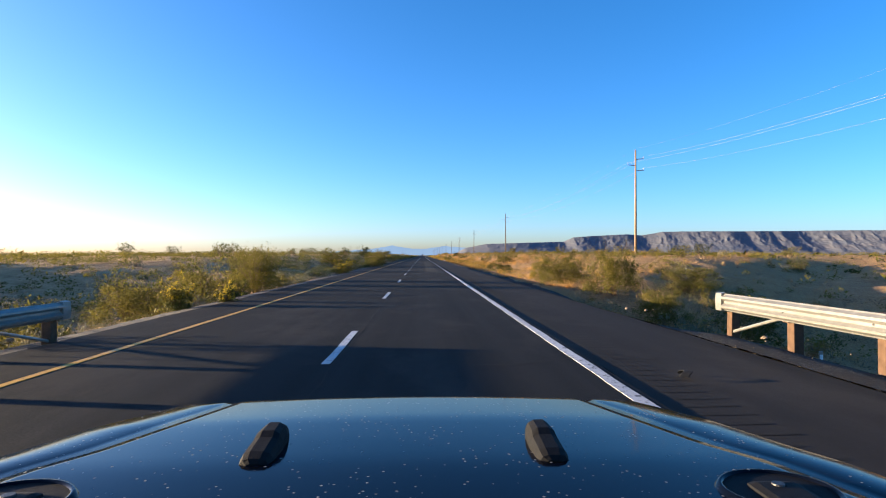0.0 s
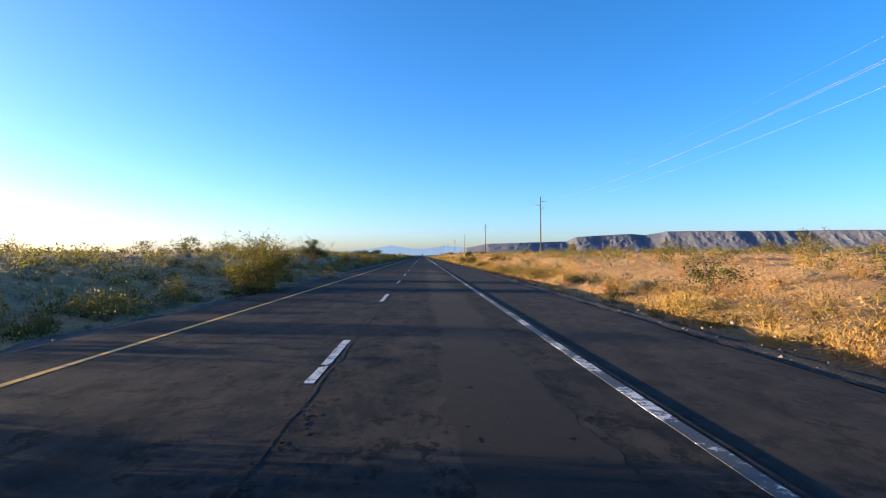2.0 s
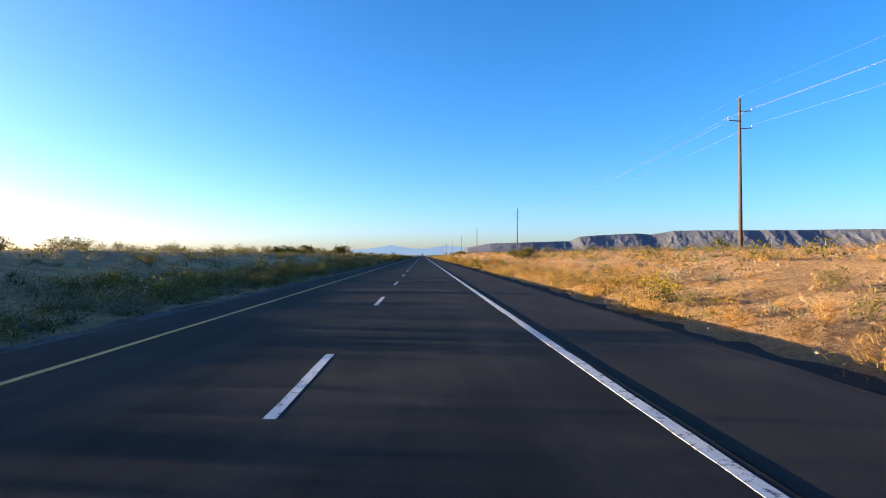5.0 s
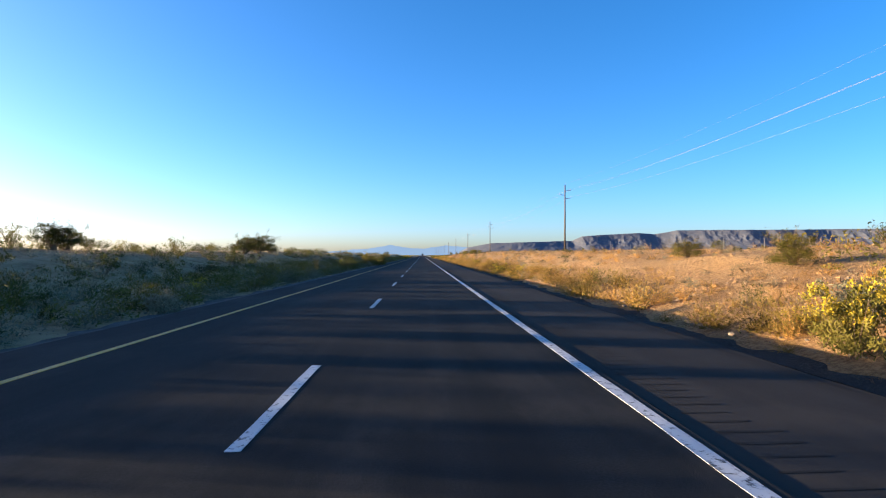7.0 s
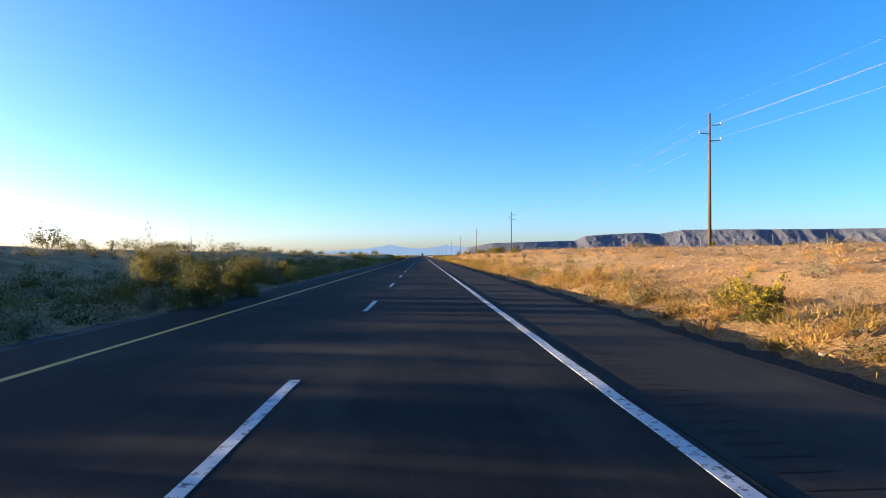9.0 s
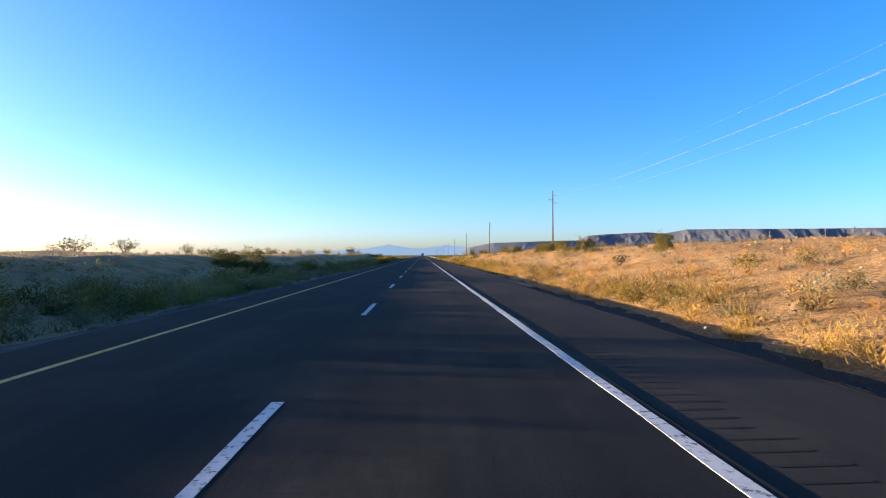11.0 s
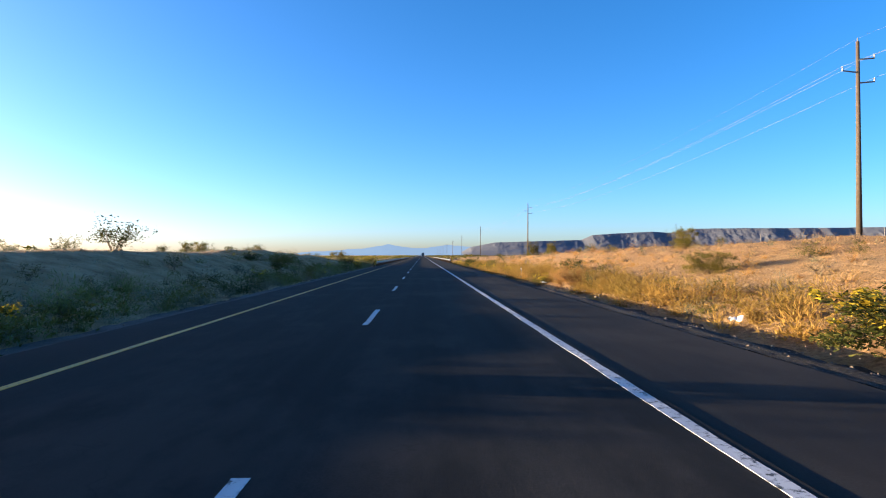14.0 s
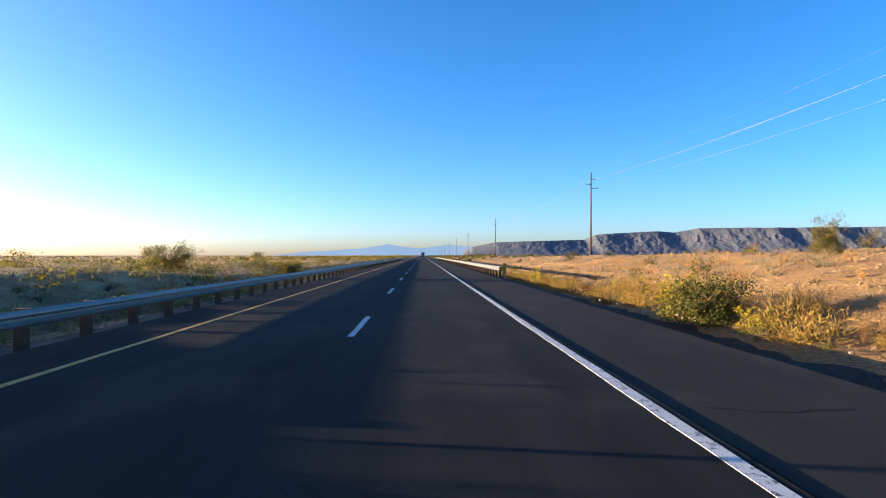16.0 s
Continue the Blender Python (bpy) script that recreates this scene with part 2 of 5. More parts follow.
SAGE = leafy("saltbush_leaf", (0.085, 0.083, 0.05), (0.27, 0.24, 0.15), 0.2)
GREEN = leafy("mesquite_leaf", (0.026, 0.032, 0.007), (0.11, 0.1, 0.02), 0.28)
STRAW = leafy("dry_grass_blade", (0.2, 0.098, 0.024), (0.47, 0.262, 0.072), 0.38)
DRY = leafy("dry_twig", (0.17, 0.086, 0.027), (0.39, 0.22, 0.08), 0.4)
OLIVE_STRAW = leafy("ageing_grass_blade", (0.13, 0.078, 0.017), (0.37, 0.225, 0.052), 0.35)
GOLD_OLIVE = leafy("ageing_shrub_leaf", (0.085, 0.06, 0.013), (0.28, 0.182, 0.04), 0.38)
GREEN_WEED = leafy("green_weed_leaf", (0.055, 0.068, 0.018), (0.2, 0.2, 0.06), 0.25)
BURSAGE = leafy("bursage_twig", (0.09, 0.068, 0.038), (0.27, 0.2, 0.115), 0.2)


# ---- mesh helpers ----
def mesh_of(name, verts, faces, material, smooth=False):
    """A mesh from arrays; faces is a list of integer arrays, each of one corner count."""
    me = bpy.data.meshes.new(name)
    verts = np.asarray(verts, dtype=np.float32).reshape(-1, 3)
    faces = [np.asarray(f, dtype=np.int32) for f in faces if len(f)]
    loops = np.concatenate([f.ravel() for f in faces])
    sizes = np.concatenate([np.full(len(f), f.shape[1], np.int32) for f in faces])
    me.vertices.add(len(verts))
    me.vertices.foreach_set("co", verts.ravel())
    me.loops.add(len(loops))
    me.loops.foreach_set("vertex_index", loops)
    me.polygons.add(len(sizes))
    me.polygons.foreach_set("loop_start", np.concatenate([[0], np.cumsum(sizes)[:-1]]).astype(np.int32))
    me.polygons.foreach_set("use_smooth", np.full(len(sizes), smooth))
    me.update(calc_edges=True)
    me.validate()
    me.materials.append(material)
    return me


def child(name, me, parent, m=None, label=""):
    ob = new(name, me)
    ob.parent = parent
    if m is not None:
        ob.matrix_basis = m
    return tagged(ob, label)


def part(name, bm, material, parent, label="", m=None, smooth=False):
    """Links a bmesh as one mesh object under a thing or a part."""
    me = bpy.data.meshes.new(name)
    bmesh.ops.recalc_face_normals(bm, faces=bm.faces)
    bm.to_mesh(me)
    bm.free()
    for p in me.polygons:
        p.use_smooth = smooth
    me.materials.append(material)
    return child(name, me, parent, m, label)


def box(x0, x1, y0, y1, z0, z1, bevel=0.0, bm=None):
    bm = bm or bmesh.new()
    made = bmesh.ops.create_cube(bm, size=1, matrix=Matrix.LocRotScale(
        ((x0 + x1) / 2, (y0 + y1) / 2, (z0 + z1) / 2), None, (x1 - x0, y1 - y0, z1 - z0)))
    if bevel:
        edges = {e for v in made["verts"] for e in v.link_edges}
        bmesh.ops.bevel(bm, geom=list(edges), offset=bevel, segments=2, affect="EDGES", profile=0.6)
    return bm


def rod(a, b, r0, r1, sides=10, bm=None):
    bm = bm or bmesh.new()
    a, b = Vector(a), Vector(b)
    turn = (b - a).to_track_quat("Z", "Y").to_matrix().to_4x4()
    bmesh.ops.create_cone(bm, cap_ends=True, segments=sides, radius1=r0, radius2=r1, depth=(b - a).length,
                          matrix=Matrix.Translation((a + b) / 2) @ turn)
    return bm


def sweep(profile, ys, sink=None, bm=None):
    """A closed profile of (x, z) drawn along y; sink moves each section."""
    bm = bm or bmesh.new()
    rings = []
    for y in ys:
        dx, dz = sink(y) if sink else (0, 0)
        rings.append([bm.verts.new((x + dx, y, z + dz)) for x, z in profile])
    n = len(profile)
    for a, b in zip(rings, rings[1:]):
        for i in range(n):
            bm.faces.new((a[i], a[(i + 1) % n], b[(i + 1) % n], b[i]))
    bm.faces.new(rings[0])
    bm.faces.new(rings[-1][::-1])
    return bm


# ---- the lie of the land ----
PAVED_LEFT, PAVED_RIGHT = -6.5, 5.3
CREST_Y = (-80, 10, 22, 34, 50, 90, 140, 200, 280, 360, 450, 525, 562, 596, 640, 760, 950, 1300)
CREST_RIGHT = (0.3, 0.4, 0.5, 0.6, 0.9, 1.3, 1.7, 1.9, 2.1, 2.3, 2.8, 2.9, 2.75, 2.5, 1.8, 1.0, 0.7, 0.3)
CREST_LEFT = (0.2, 0.3, 0.5, 0.7, 0.9, 1.4, 1.7, 1.9, 2.05, 2.02, 1.66, 1.52, 1.85, 1.62, 0.2, 0.1, 0.3, 0.3)
DITCH_RIGHT = (-2.6, -2.4, -1.8, -0.4, -0.12, -0.05, -0.02, 0, 0, 0, 0, 0, 0, -0.1, -0.9, -0.8, -0.2, -0.1)
DITCH_LEFT = (-2.2, -1.9, -1.5, -0.9, -0.3, -0.15, -0.1, -0.1, -0.1, -0.1, -0.1, -0.1, -0.2, -0.4, -1.0, -0.9, -0.3, -0.2)


def lump(x, y, size):
    return noise.noise(Vector((x / size, y / size, 3.7)))


def land(x, y):
    """The height of the bare ground."""
    right = x > 0
    d = x - PAVED_RIGHT if right else PAVED_LEFT - x
    if d <= 0:
        return -0.3
    crest = float(np.interp(y, CREST_Y, CREST_RIGHT if right else CREST_LEFT))
    wash = float(np.interp(y, CREST_Y, DITCH_RIGHT if right else DITCH_LEFT))
    deep = min(1.0, max(0.0, (-wash - 0.25) / 0.5))
    broad = deep if y < 80 else 0.0       # the dry wash at the start spreads wide
    z = float(np.interp(d, (0, 0.25, 1.0, 1.8, 2.5, 3.5, 6.0, 13.0, 24.0, 42.0, 60.0, 200.0, 700.0),
                        (-0.06, -0.2, -0.46, min(-0.45, 0.45 * wash), min(-0.28, 0.75 * wash), wash, wash * (0.4 + 0.55 * deep) + crest * 0.16, (crest * 0.62 + wash * 0.55 * deep) * (1 - broad) + wash * 1.1 * broad, crest * (1 - broad) + wash * 0.9 * broad, crest * (1 - broad) + wash * 0.7 * broad, crest * 0.97, crest * 0.7, 0.0)))
    if right and d < 1.1 and (70 < y < 172 or 436 < y < 548):       # a lip of rubble beside the asphalt
        z = max(z, float(np.interp(d, (0, 0.18, 0.34, 0.7, 1.1), (-0.1, -0.16, -0.07, -0.05, -0.5))))
    if right and y < 16:        # a gravel shelf carries the rail beside the wash
        shelf = float(np.interp(d, (0, 0.9, 1.5, 3.4), (-0.05, -0.1, -0.45, wash)))
        near = min(1.0, (16 - y) / 5)
        z = z if d > 3.4 else z * (1 - near) + shelf * near
    if not right:
        close = min(1.0, max(0.0, (y - 385) / 55))       # the bank draws nearer to the road further on
        z = float(np.interp(d, (0, 0.25, 1.0, 2.0, 3.6 - 0.6 * close, 6.0 - 1.6 * close, 11.0 - 4.2 * close, 17.0 - 8 * close, 60.0, 200.0, 700.0),
                            (-0.06, -0.12, -0.25, -0.22, wash, wash * 0.4 + crest * 0.12, crest * 0.62, crest, crest * 0.9, crest * 0.6, 0.0)))
        if y < 52:      # a broad dry wash whose far side rises steeply
            hollow = float(np.interp(d, (0, 0.6, 2.0, 4.0, 8.0, 16.0, 24.0, 33.0, 60.0, 200.0, 700.0), (-0.06, -0.12, -0.4, wash * 0.7, wash, wash * 0.95, wash * 0.45, crest + 0.9, crest + 0.8, crest * 0.6, 0.0)))
            z += (hollow - z) * min(1.0, (52 - y) / 14)
    if right and 14 < x < 95 and y < 130:       # the wash winds off across the flat
        z -= 2.1 * math.exp(-((y - 1.2 * x - 4) / 13) ** 2) * min(1.0, (x - 14) / 8) * min(1.0, (95 - x) / 20)
    rough = min(1.0, max(0.0, (d - 1.2) / 5))
    return z + rough * (0.35 * lump(x, y, 11) + (0.26 if right else 0.18) * lump(x, y, 2.7) + 0.06 * lump(x, y, 0.9)) * (1 if d < 300 else 0.3)


# ---- ground, road, distance ----
def growing(first, step, last, factor=1.12):
    out, v = [], first
    while v < last:
        out.append(v)
        v += step
        step *= factor
    return out + [last]


def ground_sheet():
    side = [6.6 + 0.7 * i for i in range(40)] + growing(35, 1.5, 7000, 1.16)
    xs = np.array([-s - 0.6 for s in side[::-1]] + [-6.9, -6.3, -3, 0, 3, 5.1, 5.6, 6.1] + side)
    ys = np.array([-v for v in growing(30, 4, 3500, 1.35)[::-1]] + list(np.arange(-28, 760, 1.9)) + growing(762, 2, 6500, 1.06))
    # the sheet dips a little below the gravel verges
    verts = [(x, y, land(x, y) - (0.14 if 5.2 < x < 6.7 else 0.1 if -7.3 < x < -6.6 else 0.0)) for y in ys for x in xs]
    i, j = np.meshgrid(np.arange(len(xs) - 1), np.arange(len(ys) - 1))
    k = (j * len(xs) + i).ravel()
    me = mesh_of("ground", verts, [np.stack([k, k + 1, k + 1 + len(xs), k + len(xs)], 1)], DESERT, True)
    tagged(new("ground", me), "sandy orange desert ground with low banks beside the road", "ground", kind="structure")


def flat_strip(name, x0, x1, y0, y1, z0, z1, material, step, wander=0.0):
    """A long thin slab whose sides wander a little."""
    ys = list(np.arange(y0, y1, step)) + [y1]
    V, F = [], []
    for n, y in enumerate(ys):
        a, b = x0 + wander * (lump(y, 1.5, 1.7) + 0.6 * lump(y, 4.5, 0.4)), x1 + wander * (lump(y, 9.5, 1.3) + 0.6 * lump(y, 7.5, 0.35))
        V += [(a, y, z0), (a, y, z1), (b, y, z1), (b, y, z0)]
        if n:
            q = 4 * n
            F += [(q - 4, q - 3, q + 1, q), (q - 3, q - 2, q + 2, q + 1), (q - 2, q - 1, q + 3, q + 2)]
    F += [(0, 3, 2, 1), (4 * n, 4 * n + 1, 4 * n + 2, 4 * n + 3)]
    return mesh_of(name, V, [np.array(F)], material)


LANE_EDGE = 2.53
DASH_FIRST, DASH_STEP, DASH_LENGTH = 8.15, 12.192, 3.5
ROAD_END = 2600


def highway():
    road = new("road", flat_strip("road", PAVED_LEFT, LANE_EDGE, -260, ROAD_END, -0.25, 0.0, ASPHALT, 3.0, 0.02))
    tagged(road, "worn dark grey asphalt carriageway with two lanes and shoulders", "road", kind="structure")
    shoulder = new("road_shoulder", flat_strip("road_shoulder", LANE_EDGE + 0.03, PAVED_RIGHT, -260, ROAD_END, -0.25, -0.024, SHOULDER_ASPHALT, 1.2, 0.06))
    tagged(shoulder, "paved hard shoulder set slightly below the lanes", "shoulder", kind="structure")
    child("edge_line", flat_strip("edge_line", 2.28, 2.44, -260, ROAD_END, -0.05, 0.005, EDGE_PAINT, 0.4, 0.016), road, None, "worn white edge line")
    child("edge_line", flat_strip("edge_line", -5.02, -4.9, -260, ROAD_END, -0.05, 0.005, YELLOW_PAINT, 1.5, 0.01), road, None, "yellow edge line")
    dash = flat_strip("lane_dash", -0.065, 0.065, 0, DASH_LENGTH, -0.05, 0.005, WHITE_PAINT, 0.35, 0.012)
    for k in range(-2, 110):
        child("lane_dash", dash, road, pose(-1.34, DASH_FIRST + k * DASH_STEP, 0), "white lane dash")
    V, F = [], []
    for n, y in enumerate(np.arange(-30, 158, 0.22)):
        x, w = -1.22 + 0.05 * lump(y, 8, 1.1) + 0.02 * lump(y, 3, 0.3), 0.012 + 0.05 * max(0.0, lump(y, 5, 0.9)) + 0.03 * max(0.0, lump(y, 6, 0.25))
        w *= 0.6 + 0.4 * min(1.0, max(0.0, (y - 20) / 60))
        V += [(x - w, y, 0.004), (x + w, y, 0.004)]
        if n:
            F.append((2 * n - 2, 2 * n - 1, 2 * n + 1, 2 * n))
    child("lane_joint", mesh_of("lane_joint", V, [np.array(F)], TAR), road, None, "ragged dark tar joint between the lanes")
    for a, b, y0, y1 in ((0.35, 1.55, 52, 133),):
        child("repair_patch", flat_strip("repair_patch", a, b, y0, y1, -0.05, 0.0012, PATCH, 0.16, 0.22), road, None, "dark ragged repair patch")
    V, F = [], []
    for n, y in enumerate(np.arange(-20, 420, 0.3)):
        x, w = 5.1 + 0.05 * lump(y, 2, 2.1) + 0.02 * lump(y, 3, 0.4), 0.008 + 0.02 * max(0.0, lump(y, 15, 0.9))
        V += [(x - w, y, -0.02), (x + w, y, -0.02)]
        if n:
            F.append((2 * n - 2, 2 * n - 1, 2 * n + 1, 2 * n))
    child("edge_crack", mesh_of("edge_crack", V, [np.array(F)], TAR), shoulder, None, "dark crack along the pavement's edge")
    V, F = [], []
    rng = random.Random(5)
    for a, b in ((-6, 42), (228, 352), (404, 522)):
        y = a
        while y < b:
            if noise.noise(Vector((y / 9, 2, 2))) > -0.25:
                x0, w, l = 2.76 + rng.uniform(-0.04, 0.04), 0.03 + rng.uniform(-0.008, 0.008), 0.5 + rng.uniform(-0.06, 0.12)
                q = len(V)
                V += [(x0, y, -0.02), (x0 + l, y + 0.02, -0.02), (x0 + l, y + 0.02 + w * 1.6, -0.02), (x0, y + w * 1.6, -0.02)]
                F.append((q, q + 1, q + 2, q + 3))
            y += 0.31
    rng2, PV, PF = random.Random(8), [], []
    for n in range(6500):
        y = rng2.uniform(24, 150)
        band = rng2.random()
        x = rng2.gauss(-1.16, 0.13) if band < 0.6 else rng2.gauss(0.35, 0.12) if band < 0.72 else rng2.gauss(1.6, 0.14) if band < 0.82 else rng2.uniform(-4.4, 2.1)
        if noise.noise(Vector((x * 0.6, y * 0.22, 4))) < -0.12 + 0.25 * (band > 0.6):
            continue
        s = 0.008 + 0.034 * rng2.random() ** 2.2
        q = len(PV)
        for k in range(6):
            a, r = k * math.pi / 3, s * rng2.uniform(0.45, 1.3)
            PV.append((x + r * math.cos(a), y + r * 1.8 * math.sin(a), 0.006))
        PF.append(tuple(range(q, q + 6)))
    pits = child("pits", mesh_of("pits", PV, [np.array(PF)], TAR), road, None, "black pits and broken edges along the joints")
    tagged(pits, kind="stuff")
    crack_lines = ((-1.6, 3.6, 8.2), (-5.8, -3.4, 9.6), (-0.9, 1.6, 9.0), (2.9, 5.7, 69.0), (-1.0, 2.1, 248.6), (-1.2, 1.2, 251.3), (-0.6, 2.0, 257.2),
                   (-1.5, 0.2, 262.0), (-0.8, 1.2, 271.0), (-0.5, 1.5, 511.0), (-0.2, 1.0, 513.5), (2.8, 5.0, 603.0), (2.9, 4.4, 600.5), (3.2, 5.5, 569.0))
    for a, b, y in crack_lines:
        V2, F2, n = [], [], 26
        for i in range(n + 1):
            x = a + (b - a) * i / n
            c = y + 0.5 * lump(x, y, 1.4) + 0.1 * lump(x, y, 0.2)
            w = 0.012 + 0.05 * max(0.0, lump(x, y + 7, 0.25)) + 0.02 * max(0.0, lump(x, y, 0.6))
            V2 += [(x, c - w, 0.004 if x < LANE_EDGE else -0.02), (x, c + w, 0.004 if x < LANE_EDGE else -0.02)]
            if i:
                F2.append((2 * i - 2, 2 * i, 2 * i + 1, 2 * i - 1))
        child("crack", mesh_of("crack", V2, [np.array(F2)], TAR), road, None, "ragged dark transverse crack")
    grooves = child("rumble_grooves", mesh_of("rumble_grooves", V, [np.array(F)], TAR), shoulder, None, "dark rumble strip grooves in the shoulder")
    tagged(grooves, kind="stuff")
    for side, edge in ((1, PAVED_RIGHT + 0.02), (-1, PAVED_LEFT - 0.02)):
        V, F, wide = [], [], 9
        ys = list(np.arange(-40, 660, 0.4)) + list(np.arange(660, 700, 1.0)) + growing(702, 3, ROAD_END, 1.1)
        for j, y in enumerate(ys):
            for i in range(wide):
                d = ((2.1 if side > 0 else 1.45) + 0.28 * lump(y, 4 * side, 2.2) + 0.3 * lump(y, 6 * side, 0.9) + 0.2 * lump(y, 9 * side, 0.35)) * i / (wide - 1)
                x = edge + side * d
                V.append((x, y, land(x, y) + 0.045 + 0.015 * lump(x, y, 0.3) - 0.1 * (i == wide - 1)))
                if i and j:
                    q = j * wide + i
                    F.append((q - wide - 1, q - wide, q, q - 1))
        g = new("shoulder_gravel", mesh_of("shoulder_gravel", V, [np.array(F)], GRAVEL if side > 0 else PALE_GRAVEL, True))
        tagged(g, "dark gravel verge along the asphalt" if side > 0 else "pale dusty gravel verge along the asphalt", "verge", kind="structure")


def mesa():
    """A long flat-topped escarpment in two steps, its spurs lit on one side and shaded on the other."""
    sights = np.linspace(815, 1960, 620)
    rim = np.interp(sights, (815, 830, 872, 930, 1020, 1039, 1072, 1144, 1172, 1196, 1215, 1296, 1439, 1567, 1960),
                    (446, 437.6, 429.5, 427.6, 425, 416.5, 414, 410, 412.5, 408.5, 404.8, 403.8, 403, 401, 399))
    # how fast the rim draws nearer (lit) or falls back (shaded) along its run
    trend = np.interp(sights, (815, 925, 935, 1015, 1025, 1045, 1060, 1100, 1110, 1165, 1178, 1200, 1345, 1352, 1380, 1384, 1399, 1403, 1433, 1437, 1449, 1453, 1494, 1498, 1960),
                      (-0.25, -0.25, 0.0, 0.0, -0.2, -0.2, -0.05, -0.1, -0.15, -0.15, -0.15, -0.26, -0.26, -0.1, -0.1, -0.28, -0.28, -0.1, -0.1, -0.28, -0.28, -0.08, -0.08, -0.26, -0.26))
    run = np.cumsum(trend) * (sights[1] - sights[0]) * 4.35
    run = np.minimum(4620, 4620 + run - run.max())
    prof = 40
    V = []
    for px, py, line in zip(sights, rim, run):
        away = line - 298
        x = (px - 748) * 1.024 / 1003.5 * away
        top = max(3.0, (452 - py) / 1003.5 * away + 1.5 * lump(x, 0, 60))
        for j in range(prof):
            u = j / (prof - 1)
            gully = abs(lump(x + 60 * u, u * 60, 150)) * 0.9 + abs(lump(x - 90 * u, 50 + u * 260, 60)) * 0.5 + abs(lump(x + 50 * u, u * 420, 30)) * 0.35
            if u < 0.68:
                v = u / 0.68
                h = top * (0.38 * v ** 1.4 + 0.22 * v)
            elif u < 0.94:
                h = top * (0.6 + 0.4 * (u - 0.68) / 0.26)
            else:
                h = top
            front = min(1.0, (1 - u) / 0.25)
            V.append((x + 8 * lump(x, u * 40, 60), line + 300 * u - 150 + 20 * gully * front * min(1.0, top / 120), max(0, h) - 6 * (u == 0)))
    i, j = np.meshgrid(np.arange(len(sights) - 1), np.arange(prof - 1), indexing="ij")
    k = (i * prof + j).ravel()
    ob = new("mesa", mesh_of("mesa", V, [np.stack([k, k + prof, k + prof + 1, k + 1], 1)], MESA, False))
    tagged(ob, "long flat-topped mesa with shaded gullies along the horizon, rock tinted blue for haze", "mesa", kind="structure")


def far_mountains():
    m, tree, b = nodes_of("far_mountain_haze_glow", 1.0)
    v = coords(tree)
    # haze and daylight are both put into this flat blue glow
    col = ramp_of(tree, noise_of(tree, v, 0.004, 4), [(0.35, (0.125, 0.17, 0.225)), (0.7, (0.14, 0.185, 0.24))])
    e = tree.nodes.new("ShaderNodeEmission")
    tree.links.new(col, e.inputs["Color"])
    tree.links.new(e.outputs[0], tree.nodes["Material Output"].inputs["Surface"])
    V, n = [], 160
    for i in range(n):
        x = -1150 + 1900 * i / (n - 1)
        px = 748 + 1003.5 * x / 4560
        h = 4.54 * (452 - float(np.interp(px, (500, 560, 610, 650, 672, 690, 708, 730, 750, 770, 790, 812, 850, 900),
                                          (452, 446, 443, 440, 437, 433, 436, 439, 440, 437, 434, 436, 439, 452))))
        h += 4 * lump(x, 9, 45)
        V += [(x, 4860, -20), (x, 4860 + 15 * lump(x, 3, 80), max(0.5, h))]
    F = [(2 * i, 2 * i + 2, 2 * i + 3, 2 * i + 1) for i in range(n - 1)]
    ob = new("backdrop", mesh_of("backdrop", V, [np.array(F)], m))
    tagged(ob, "far mountain range, its blue haze and daylight painted as glow", "mountains", kind="structure")


ground_sheet()
highway()
mesa()
far_mountains()


# ---- guardrails and roadside fittings ----
def w_beam(length):
    """One pressed-steel rail panel along y, its two ridges toward +x."""
    face = [(0.0, 0.40), (0.012, 0.42), (0.075, 0.455), (0.08, 0.49), (0.022, 0.535), (0.02, 0.575), (0.08, 0.62), (0.075, 0.655), (0.012, 0.69), (0.0, 0.71)]
    return sweep(face + [(x - 0.006, z) for x, z in face[::-1]], [0, length / 2, length])


